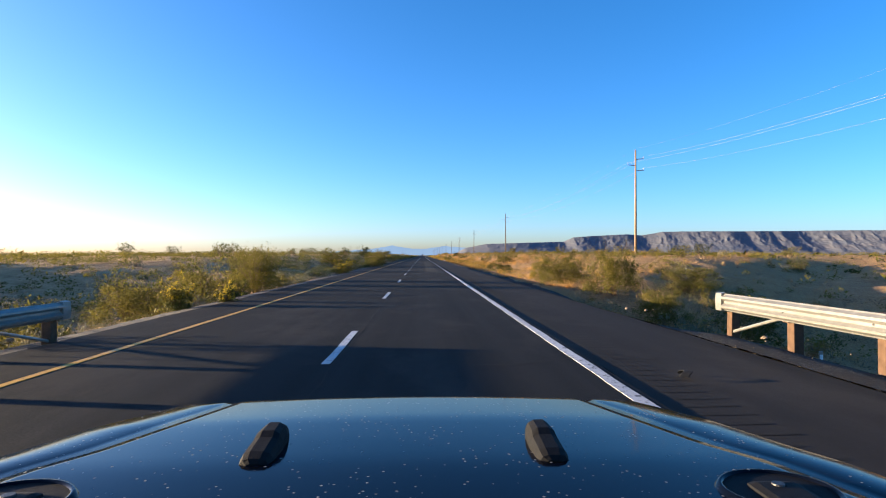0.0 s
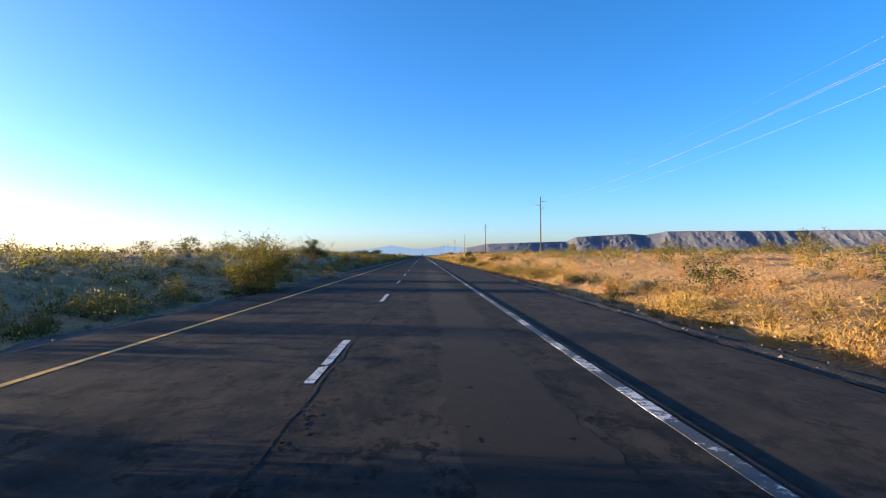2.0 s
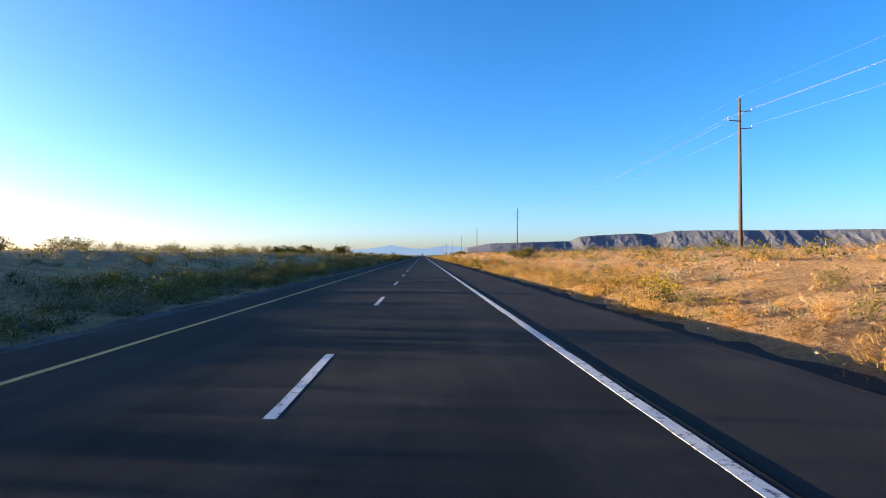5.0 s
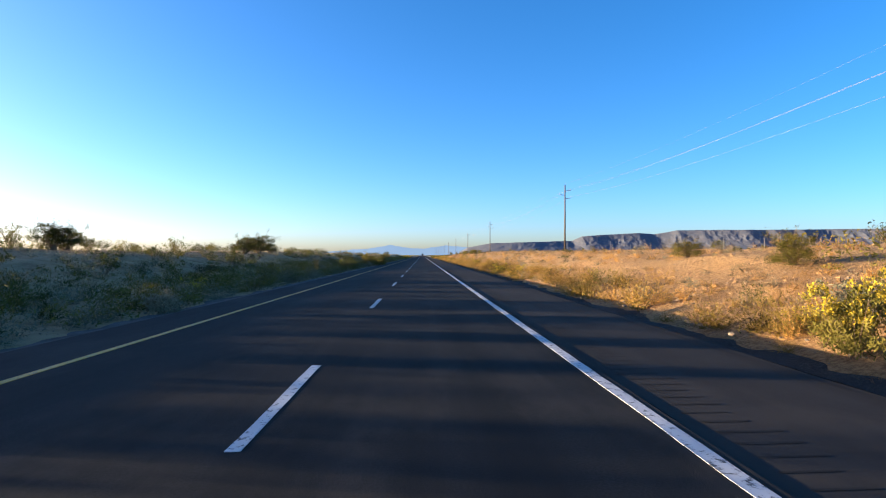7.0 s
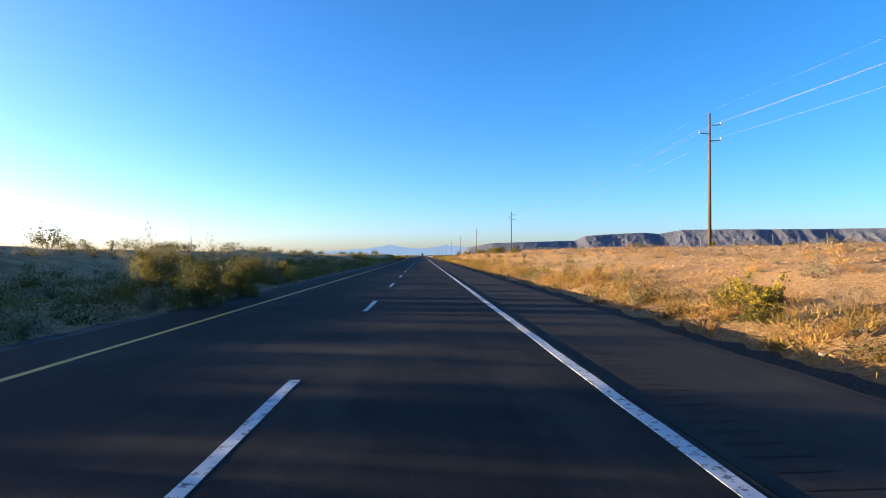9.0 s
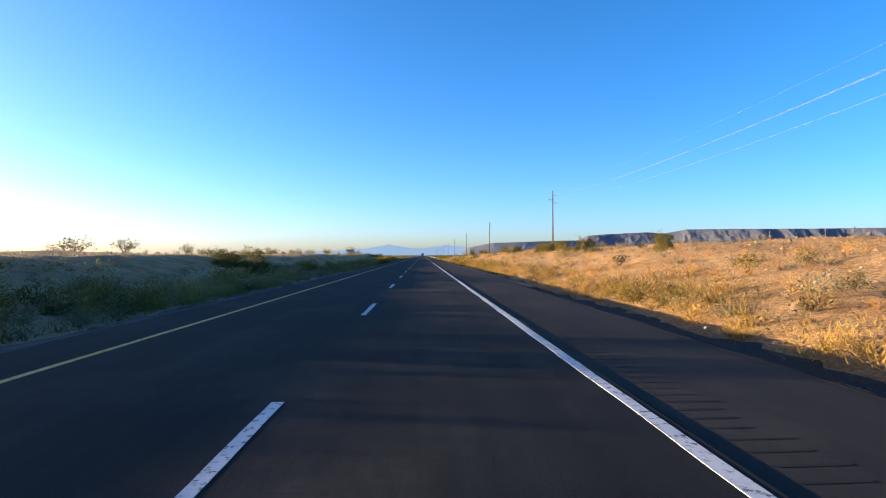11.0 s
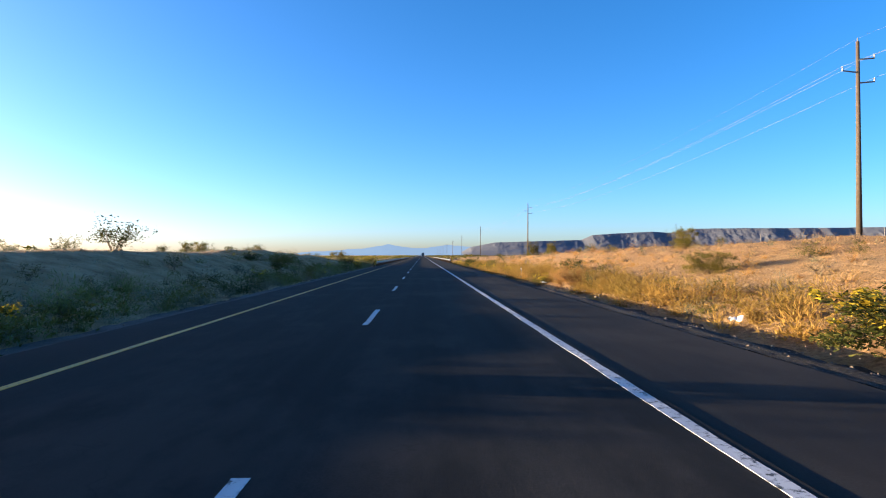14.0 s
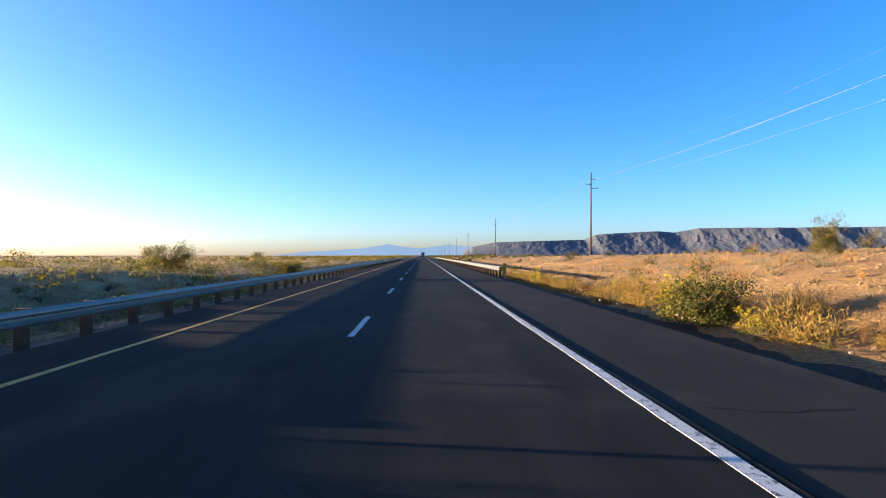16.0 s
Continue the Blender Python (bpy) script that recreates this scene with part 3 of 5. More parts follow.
def guardrail(x, side, y0, panels, label, near_end):
    """side: +1 where the rail's face looks to +x. near_end: the y at which a flared end piece sits."""
    rail = tagged(new("guardrail"), label, "guardrail", "guardrails beside the road")
    rail.matrix_basis = pose(x, y0, -0.09 if y0 > 500 and side > 0 else 0) @ Matrix.Diagonal((1, 1, 1.1 if y0 < 0 and side < 0 else 1, 1))
    turn = Matrix.Diagonal((side, 1, 1, 1))
    step = 3.81
    first = part("rail_panel", w_beam(step + 0.12), STEEL, rail)
    first.matrix_basis = turn
    post = part("post", box(-0.27, -0.10, -0.09, 0.09, -1.3, 0.70, 0.012), POST_WOOD, rail, "weathered wooden post")
    post.matrix_basis = turn
    block = part("spacer_block", box(-0.098, -0.008, -0.08, 0.08, 0.41, 0.70, 0.01), POST_WOOD, rail)
    block.matrix_basis = turn
    bolt = part("bolt", rod((0.021, 0, 0.555), (0.036, 0, 0.555), 0.018, 0.014, 8), CHROME, rail)
    bolt.matrix_basis = turn
    for k in range(1, panels):
        child("rail_panel", first.data, rail, Matrix.Translation((0.003 * (k % 2) * side, k * step, 0)) @ turn)
    for k in range(1, 2 * panels + 1):
        lean = pose(0, k * step / 2, random.uniform(-0.03, 0.02), 0, random.uniform(-1.5, 1.5), 0)
        for ob in (post, block, bolt):
            child(ob.name.split(".")[0], ob.data, rail, lean @ turn, "weathered wooden post" if ob is post else "")
    end = 0.0 if near_end == "start" else panels * step + 0.1
    bm = sweep([(0.02, 0.38), (0.10, 0.40), (0.11, 0.55), (0.10, 0.71), (0.02, 0.73), (0.01, 0.55)], [end - 0.12, end + 0.10],
               lambda y: (-0.03 if near_end != "start" else 0.03, 0))
    part("end_piece", bm, STEEL, rail, "flared steel end piece").matrix_basis = turn
    if near_end != "start":
        part("brace", rod((-0.15, end - 1.7, 0.42), (-0.15, end - 0.15, 0.02), 0.028, 0.028, 8), STEEL, rail, "diagonal steel brace rod").matrix_basis = turn
    return rail


def marker_panel(x, y, lean_sign):
    """A striped black and yellow hazard panel on a steel post."""
    sign = tagged(new("hazard_marker"), "yellow and black striped hazard panel on a steel post", "road sign", "hazard markers at the rail ends")
    sign.matrix_basis = pose(x, y, 0)
    part("post", box(-0.03, 0.03, 0.01, 0.05, -0.9, 1.0, 0.006), STEEL, sign)
    panel = part("panel", box(-0.16, 0.16, -0.012, 0.008, 0.18, 0.98, 0.004), SIGN_YELLOW, sign, "yellow sheet panel")
    left, right, foot, head, band = -0.155, 0.155, 0.185, 0.975, 0.1
    for k in range(-1, 4):
        z = foot + 0.21 * k + 0.06
        corners = [(left, z), (right, z + 0.25), (right, z + 0.25 + band), (left, z + band)]
        if k == -1:
            corners = [(right - 0.155, foot), (right, z + 0.25), (right, z + 0.25 + band), (right - 0.28, foot)]
        if k == 3:
            corners = [(left, z), (left + 0.31 * (head - z) / 0.25, head), (left + 0.31 * (head - z - band) / 0.25, head), (left, z + band)]
        bm = bmesh.new()
        vs = [bm.verts.new((-lean_sign * x, -0.0165, min(head, max(foot, z)))) for x, z in corners]
        bm.faces.new(vs)
        bmesh.ops.solidify(bm, geom=bm.faces[:], thickness=0.003)
        part("stripe", bm, SIGN_BLACK, panel, "black diagonal stripe")


def delineator(x, y, h=1.1):
    ob = tagged(new("delineator_post"), "slim white delineator post beside the road", "marker post", "delineators")
    ob.matrix_basis = pose(x, y, land(x, y), random.uniform(-3, 3), random.uniform(-3, 3), 0)
    part("shaft", box(-0.035, 0.035, -0.012, 0.012, -0.3, h, 0.004), STEEL, ob)
    part("reflector", box(-0.03, 0.03, -0.02, -0.012, h - 0.16, h - 0.06, 0.003), LITTER, ob, "pale reflector plate")


guardrail(6.1, -1, 11.2 - 3.81 * 14, 14, "galvanised steel guardrail on wooden posts, sunlit and scuffed", "finish")
guardrail(-6.45, 1, 10.4 - 3.81 * 14, 14, "galvanised steel guardrail on wooden posts, in shade", "finish")
guardrail(-6.75, 1, 601.0, 52, "long galvanised steel guardrail with a striped marker at its start", "start")
guardrail(5.75, -1, 636.0, 46, "long sunlit steel guardrail with a striped marker at its start", "start")
marker_panel(-6.72, 600.5, 1)
marker_panel(5.95, 635.5, -1)
delineator(7.6, 10.5, 0.95)
delineator(7.9, 8.2, 0.8)
delineator(-7.5, 9.2, 1.0)
delineator(18.0, 38.0)
delineator(7.7, 564.0, 0.9)


# ---- power line ----
POLE_X = 37.0
POLE_Y = (-60, 97.0, 250, 405.0, 566.5, 718, 880, 1050, 1210, 1370, 1530, 1700, 1870)
ARMS = ((1.45, 18.25), (-1.35, 17.15), (1.45, 16.25))


def power_pole(y, index):
    """A tapered wooden pole with three staggered arms and post insulators."""
    base = land(POLE_X, y) - 0.6
    # poles near the start get the paler wood colour
    pale = y < 200
    pole = tagged(new("utility_pole"), ("tall pale" if pale else "tall dark") + " wooden utility pole with three short staggered arms", "utility pole", "power line poles")
    pole.matrix_basis = pose(POLE_X, y, 0, (index * 37 % 5 - 2) * 0.12, (index * 53 % 7 - 3) * 0.15, 0)
    shaft = rod((0, 0, base), (0, 0, 19.75), 0.24, 0.13, 14)
    part("shaft", shaft, POLE_WOOD if pale else DARK_POLE_WOOD, pole, "tapered wood shaft", None, True)
    part("cap", rod((0, 0, 19.75), (0, 0, 20.05), 0.06, 0.03, 8), ARM_STEEL, pole)
    for reach, z in ARMS:
        arm = part("arm", rod((0, 0, z - 0.05), (reach, 0, z + 0.08), 0.07, 0.055, 8), ARM_STEEL, pole, "dark short crossarm")
        bm = rod((reach, 0, z + 0.08), (reach, 0, z + 0.45), 0.035, 0.035, 8)
        for k in range(3):
            rod((reach, 0, z + 0.14 + 0.1 * k), (reach, 0, z + 0.18 + 0.1 * k), 0.09, 0.05, 10, bm)
        part("insulator", bm, PORCELAIN, arm, "ribbed grey insulator")


def wire_span(y0, y1, x, z, sag, r):
    bm, n, sides = bmesh.new(), 18, 5
    rings = []
    for i in range(n + 1):
        u = i / n
        c = (POLE_X + x, y0 + (y1 - y0) * u, z - 4 * sag * u * (1 - u))
        rings.append([bm.verts.new((c[0] + r * math.cos(a), c[1], c[2] + r * math.sin(a))) for a in (2 * math.pi * k / sides for k in range(sides))])
    for a, b in zip(rings, rings[1:]):
        for k in range(sides):
            bm.faces.new((a[k], a[(k + 1) % sides], b[(k + 1) % sides], b[k]))
    return bm


for n, y in enumerate(POLE_Y):
    power_pole(y, n)
line = tagged(new("power_line"), "pale aluminium power line wires sagging between the poles", "power line")
for y0, y1 in zip(POLE_Y[:6], POLE_Y[1:7]):
    for reach, z in ARMS:
        part("wire", wire_span(y0, y1, reach, z + 0.45, 2.2 if y0 > 0 else 4.3, 0.0115), WIRE, line)
    part("wire", wire_span(y0, y1, 0, 20.0, 1.9 if y0 > 0 else 4.0, 0.0055), WIRE, line, "thin top wire")

for k in range(38):
    x, y = 47 + 2 * lump(k, 4, 3), 240 + 10.5 * k
    post = tagged(new("fence_post"), "thin steel fence post on the sandy bank", "fence post", "fence posts on the bank")
    post.matrix_basis = pose(x, y, land(x, y), random.uniform(-2, 2), random.uniform(-2, 2), 0)
    part("shaft", box(-0.035, 0.035, -0.03, 0.03, -0.3, 1.75, 0.005), ARM_STEEL, post)


# ---- vehicles ----
def hood_height(v):
    return float(np.interp(v, (0.7, 1.2, 1.6, 1.95, 2.02, 2.05), (1.115, 1.105, 1.085, 1.055, 1.035, 0.98)))


def hood_half(v):
    return float(np.interp(v, (0.7, 1.2, 1.35, 1.6, 2.05), (0.95, 0.80, 0.725, 0.65, 0.565)))


def hood_outer(v):
    return float(np.interp(v, (0.7, 1.25, 1.4, 1.6, 1.75, 2.0, 2.05), (1.1, 1.0, 0.96, 0.92, 0.87, 0.78, 0.72)))


def vehicle_front():
    """The front of an off-road vehicle: bonnet, wings, grille, bumper, wheels."""
    car = tagged(new("off_road_vehicle"), "front of a dark blue-black glossy off-road vehicle, dusty bonnet", "car")
    car.matrix_basis = pose(-0.005, 0, 0)
    V, F = [], []
    us = [-1.13, -1.125, -1.1, -1.025, -1.0, -0.985, -0.95] + [-0.9 + 0.1 * k for k in range(19)] + [0.95, 0.985, 1.0, 1.025, 1.1, 1.125, 1.13]
    vs = list(np.linspace(0.7, 1.9, 24)) + [1.94, 1.97, 2.0, 2.02, 2.035, 2.045, 2.05]
    for v in vs:
        for u in us:
            a = abs(u)
            z = hood_height(v) + 0.012 * (1 - min(1, a) ** 2)
            z += float(np.interp(a, (0, 0.95, 0.985, 1.0, 1.025, 1.1, 1.125, 1.13), (0, 0, 0, -0.014, -0.004, -0.007, -0.022, -0.3)))
            out = hood_half(v) * a if a <= 1 else hood_half(v) + (hood_outer(v) - hood_half(v)) * (a - 1) / 0.13
            V.append((math.copysign(out, u), v, z))
    w = len(us)
    for j in range(len(vs) - 1):
        F += [(j * w + i, j * w + i + 1, (j + 1) * w + i + 1, (j + 1) * w + i) for i in range(w - 1)]
    hood = child("bonnet", mesh_of("bonnet", V, [np.array(F)], CAR_PAINT, True), car, None, "glossy dark bonnet speckled with dust")
    for x in (-0.315, 0.315):
        z = 1.115
        bm, rings = bmesh.new(), []
        for y, w, h in ((1.19, 0.018, 0.004), (1.197, 0.031, 0.012), (1.22, 0.035, 0.020), (1.29, 0.035, 0.027), (1.31, 0.033, 0.036), (1.37, 0.029, 0.037), (1.385, 0.027, 0.028), (1.42, 0.021, 0.018), (1.432, 0.012, 0.005)):
            rings.append([bm.verts.new((x + w * c, y, z - 0.012 + (h + 0.012) * s)) for c, s in ((-1.06, 0), (-1, 0.45), (-0.78, 0.85), (-0.4, 1), (0.4, 1), (0.78, 0.85), (1, 0.45), (1.06, 0))])
        for a, b in zip(rings, rings[1:]):
            for k in range(7):
                bm.faces.new((a[k], a[k + 1], b[k + 1], b[k]))
        bm.faces.new(rings[0])
        bm.faces.new(rings[-1][::-1])
        part("rubber_stop", bm, STOP_RUBBER, hood, "black rubber windscreen rest block")
    for x in (-0.69, 0.69):
        latch = part("latch", box(x - 0.05, x + 0.05, 0.91, 1.055, 1.09, 1.128, 0.018), STOP_RUBBER, hood, "black bonnet latch")
        part("bolt", rod((x, 1.025, 1.122), (x, 1.025, 1.131), 0.013, 0.011, 14), BLACK_PLASTIC, latch)
        # no hollow here: a flat dark disc stands in for its shade
        rim = bmesh.new()
        bmesh.ops.create_circle(rim, segments=28, radius=0.1, matrix=Matrix.Translation((x, 1.02, 1.119)) @ Matrix.Diagonal((1, 0.9, 1, 1)), cap_ends=True)
        part("recess_shade", rim, STOP_RUBBER, hood, "flat dark disc standing in for shade in the latch recess")
        bm, rings = bmesh.new(), []
        for k in range(36):
            a = k * math.pi / 18
            rings.append([bm.verts.new((x + (0.1 + o) * math.cos(a), 1.02 + (0.09 + o) * math.sin(a), 1.112 + h)) for o, h in ((-0.006, 0.0), (-0.002, 0.012), (0.004, 0.012), (0.012, 0.0))])
        for k in range(36):
            for j in range(3):
                bm.faces.new((rings[k][j], rings[k][j + 1], rings[(k + 1) % 36][j + 1], rings[(k + 1) % 36][j]))
        part("recess_rim", bm, CAR_PAINT, hood, "rolled rim of the latch recess", None, True)
    for s in (-1, 1):
        prof = [(0.66, 0.62), (0.97, 0.62), (0.99, 0.7), (0.97, 0.80), (0.9, 0.83), (0.66, 0.84)]
        part("wing", sweep([(s * x, z) for x, z in prof], [0.75, 1.0, 1.85, 2.1]), BLACK_PLASTIC, car, "black plastic wing")
        wheel = part("wheel", rod((s * 0.66, 1.42, 0.41), (s * 0.92, 1.42, 0.41), 0.40, 0.40, 28), RUBBER, car, "front wheel")
        part("rim", rod((s * 0.90, 1.42, 0.41), (s * 0.935, 1.42, 0.41), 0.23, 0.2, 24), RIM, wheel)
        part("headlight", rod((s * 0.47, 2.04, 0.83), (s * 0.47, 2.09, 0.83), 0.09, 0.085, 20), CHROME, car)
    part("grille", box(-0.62, 0.62, 1.96, 2.05, 0.55, 0.97, 0.02), CAR_PAINT, car)
    for k in range(7):
        part("grille_slot", box(-0.30 + 0.093 * k, -0.25 + 0.093 * k, 2.045, 2.056, 0.66, 0.93, 0.004), BLACK_PLASTIC, car)
    part("engine_bay", box(-0.6, 0.6, 0.72, 1.95, 0.5, 0.95, 0.02), BLACK_PLASTIC, car)
    part("bumper", box(-0.85, 0.85, 2.12, 2.32, 0.46, 0.64, 0.03), BLACK_PLASTIC, car)
    part("bumper_bracket", box(-0.4, 0.4, 1.95, 2.13, 0.48, 0.6, 0.01), BLACK_PLASTIC, car)


def far_truck(x, y):
    truck = tagged(new("box_truck"), "dark box truck far ahead on the road", "truck")
    truck.matrix_basis = pose(x, y, 0)
    part("cargo_box", box(-1.2, 1.2, 0, 6.5, 1.0, 3.7, 0.06), ARM_STEEL, truck)
    part("cab", box(-1.1, 1.1, 6.7, 8.4, 0.6, 2.7, 0.15), ARM_STEEL, truck)
    part("chassis", box(-0.5, 0.5, 0, 8.3, 0.6, 0.98, 0.02), BLACK_PLASTIC, truck)
    for s in (-1, 1):
        for wy in (1.4, 7.4):
            part("wheel", rod((s * 0.75, wy, 0.48), (s * 1.08, wy, 0.48), 0.48, 0.48, 18), RUBBER, truck)


vehicle_front()
far_truck(0.55, 1010)


# ---- plants ----
def tubes(lines, radii, sides=3):
    """Thin tapering twigs along polylines (n, k, 3), joined into one pair of arrays."""
    lines = np.asarray(lines)
    n, k, _ = lines.shape
    ang = np.arange(sides) * 2 * np.pi / sides
    ring = np.stack([np.cos(ang), np.sin(ang), np.zeros(sides)], 1)
    r = np.asarray(radii)[:, None] * np.linspace(1, 0.25, k)[None]
    V = lines[:, :, None, :] + ring[None, None] * r[:, :, None, None]
    q = np.arange(n * k * sides).reshape(n, k, sides)
    nx = np.roll(q, -1, axis=2)
    F = np.stack([q[:, :-1], nx[:, :-1], nx[:, 1:], q[:, 1:]], -1).reshape(-1, 4)
    return V.reshape(-1, 3), F


def ribbons(shoots, r, rng):
    """Fine shoots, each a slim tapering blade of wood."""
    a, b = shoots[:, 0], shoots[:, -1]
    side = np.cross(b - a, rng.normal(size=a.shape))
    side *= r / np.linalg.norm(side, axis=1, keepdims=True)
    return np.stack([a + side, a - side, b], 1).reshape(-1, 3), np.arange(3 * len(a)).reshape(-1, 3)


def leaves(points, size, rng, slim=0.45, upright=0.0):
    """A small pointed leaf at each point, turned at random."""
    n = len(points)
    a = rng.normal(size=(n, 3))
    a[:, 2] = a[:, 2] * (1 - upright) + upright * 1.6
    a /= np.linalg.norm(a, axis=1, keepdims=True)
    b = np.cross(a, rng.normal(size=(n, 3)))
    b /= np.linalg.norm(b, axis=1, keepdims=True)
    s = size * rng.uniform(0.6, 1.4, (n, 1))
    a, b = a * s, b * s * slim
    V = np.stack([points - a * 0.4 + b * 0.6, points - a * 0.4 - b * 0.6, points + a * 0.7], 1)
    return V.reshape(-1, 3), np.arange(3 * n).reshape(n, 3)


def twigs(rng, n, height, spread, wobble=0.12, k=4):
    """Stems that rise and lean out from one root."""
    az, lean = rng.uniform(0, 2 * np.pi, n), np.sqrt(rng.uniform(0.02, 1, n)) * spread
    up = height * rng.uniform(0.6, 1.05, n) * (1 - 0.28 * (lean / max(spread, 0.01)) ** 2)
    u = np.linspace(0, 1, k)[None, :]
    reach = np.tan(lean)[:, None] * up[:, None] * u ** 1.15
    L = np.stack([np.cos(az)[:, None] * reach, np.sin(az)[:, None] * reach, up[:, None] * u], -1)
    L += np.cumsum(rng.normal(size=L.shape) * wobble * height / k, axis=1) * u[..., None]
    L[:, :, 2] = np.maximum(L[:, :, 2], 0.02)
    L[:, 0] = rng.normal(size=(n, 3)) * (0.06, 0.06, 0) - (0, 0, 0.08)
    return L


def side_shoots(rng, L, per, length):
    n, k, _ = L.shape
    i = np.repeat(np.arange(n), per)
    j = rng.integers(1, k, len(i))
    root = L[i, j]
    d = rng.normal(size=(len(i), 3)) * 0.7 + (0, 0, 0.55) + (root - L[i, j - 1]) / np.linalg.norm(root - L[i, j - 1], axis=1, keepdims=True) * 0.6
    d /= np.linalg.norm(d, axis=1, keepdims=True)
    s = length * rng.uniform(0.5, 1.2, (len(i), 1))
    return np.stack([root, root + d * s], 1)


def cloud(rng, shoots, count, jitter):
    """Points for leaves along the shoots, more toward their tips."""
    i = rng.integers(0, len(shoots), count)
    u = rng.uniform(0.03, 1, count) ** 0.68 * (shoots.shape[1] - 1) * 0.999
    f = u.astype(int)
    p = shoots[i, f] + (shoots[i, f + 1] - shoots[i, f]) * (u - f)[:, None]
    p = p + np.clip(rng.normal(size=p.shape), -1.5, 1.5) * jitter
    p[:, 2] = np.maximum(p[:, 2], 0.05)
    return p


# name, label, stems, lean, shoots per stem, shoot length, leaf material, leaves, leaf size, slimness, top material, tops, twig material
KINDS = {
    "creosote": ("creosote_bush", "airy olive green creosote bush with many thin stems", 24, 0.82, 8, 0.32, CREOSOTE, 3000, 0.044, 0.5, None, 0, STEM),
    "rabbit": ("rabbitbrush", "rounded rabbitbrush with bright yellow flower tips", 26, 0.85, 4, 0.24, RABBIT, 1900, 0.066, 0.35, FLOWER, 1150, STEM),
    "green": ("green_shrub", "dense rounded green roadside shrub", 26, 0.9, 4, 0.26, RABBIT, 1400, 0.063, 0.35, None, 0, STEM),
    "sage": ("saltbush", "low grey-green rounded saltbush", 24, 1.0, 4, 0.24, SAGE, 1000, 0.072, 0.5, None, 0, STEM),
    "dry": ("dry_shrub", "dry tan shrub of bare brittle twigs", 34, 0.95, 6, 0.24, DRY, 1150, 0.07, 0.2, None, 0, DRY),
    "mesquite": ("mesquite_shrub", "tall dark green open-crowned desert shrub", 22, 0.92, 9, 0.3, GREEN, 4000, 0.042, 0.5, None, 0, STEM),
    "gold": ("golden_grass_clump", "tall clump of golden dry grass", 40, 0.5, 2, 0.22, STRAW, 2000, 0.13, 0.025, None, 0, STRAW),
}
MODELS = {}
for kind, (name, label, stems, lean, per, shoot, leaf, count, size, slim, top, tops, wood) in KINDS.items():
    MODELS[kind] = []
    count = int(count * 0.28)
    for v in range(10):
        fine = v >= 7       # for plants right beside the road: twice the leaves, each smaller
        if fine:
            stems, lean, per, shoot, count, size, tops = KINDS[kind][2], KINDS[kind][3], KINDS[kind][4], KINDS[kind][5], int(KINDS[kind][7] * (2.2 if kind in ("creosote", "mesquite") else 1.35)), KINDS[kind][8] * (0.53 if kind in ("creosote", "mesquite") else 0.8), int(KINDS[kind][11] * 1.8)
        if v == 4:      # the last three are thinner, for plants far from the road
            stems, count, size, tops = stems // 2, int(count * 0.4), size * 1.3, tops // 2
        rng = np.random.default_rng(sum(map(ord, kind)) * 10 + v)
        L = twigs(rng, stems, 1.0, lean * rng.uniform(0.85, 1.1), 0.1 if kind != "mesquite" else 0.28)
        if kind in ("creosote", "green", "mesquite"):
            L *= (0.85, 0.85, 0.8)
        S = side_shoots(rng, L, per, shoot * 0.8)
        V1, F1 = tubes(L, rng.uniform(0.007, 0.014, len(L)) * {"mesquite": 1.6, "dry": 0.35, "gold": 0.3}.get(kind, 0.75))
        V2, F2 = ribbons(S, 0.002 if kind in ("dry", "gold") else 0.0035, rng)
        twig_mesh = mesh_of("woody_base", np.concatenate([V1, V2]), [F1, F2 + len(V1)], wood)
        P = cloud(rng, S, count, 0.035)
        # the bush's body: tight clumps of leaves on a rough dome, thinner towards its heart
        if kind in ("creosote", "green", "mesquite"):
            P = P[: len(P) // 2]
        share, clumps = (0.4, 12) if kind == "gold" else (1.3, 28) if kind == "mesquite" else (1.15, 30)
        body = int(count * share)
        turn, tilt = rng.uniform(0, 2 * np.pi, clumps), np.arccos(rng.uniform(0.02, 1, clumps))
        out = rng.uniform(0.45, 1.0, clumps)
        wide, tall = (0.3, 0.7) if kind == "gold" else (0.6, 0.62) if kind == "mesquite" else (0.62, 0.8)
        hearts = np.stack([np.cos(turn) * np.sin(tilt) * out * wide, np.sin(turn) * np.sin(tilt) * out * wide, np.cos(tilt) * out * tall + (0.27 if kind == "mesquite" else 0.08)], 1)
        which = rng.integers(0, clumps, body)
        lot = hearts[which] + np.clip(rng.normal(size=(body, 3)), -1.5, 1.5) * np.array((0.075, 0.075, 0.055)) * rng.uniform(0.7, 1.5, clumps)[which][:, None]
        lot[:, 2] = np.maximum(lot[:, 2], 0.02)
        P = np.concatenate([P, lot])
        if kind in ("rabbit", "green", "sage", "creosote"):     # a leafy skirt near the ground
            n, turn = count // 6, rng.uniform(0, 2 * np.pi, count // 6)
            reach = np.sqrt(rng.uniform(0, 1, n)) * 0.48
            P = np.concatenate([P, np.stack([np.cos(turn) * reach, np.sin(turn) * reach, rng.uniform(0.03, 0.42, n)], 1)])
        meshes = [("woody_base", twig_mesh), ("foliage", mesh_of("foliage", *(lambda a: (a[0], [a[1]]))(leaves(P, size, rng, slim, 0.5 if kind in ("rabbit", "gold") else 0.15)), leaf))]
        if top:
            tips = S[:, -1][rng.integers(0, len(S), tops)] + rng.normal(size=(tops, 3)) * 0.035
            tips = tips[tips[:, 2] > 0.42]
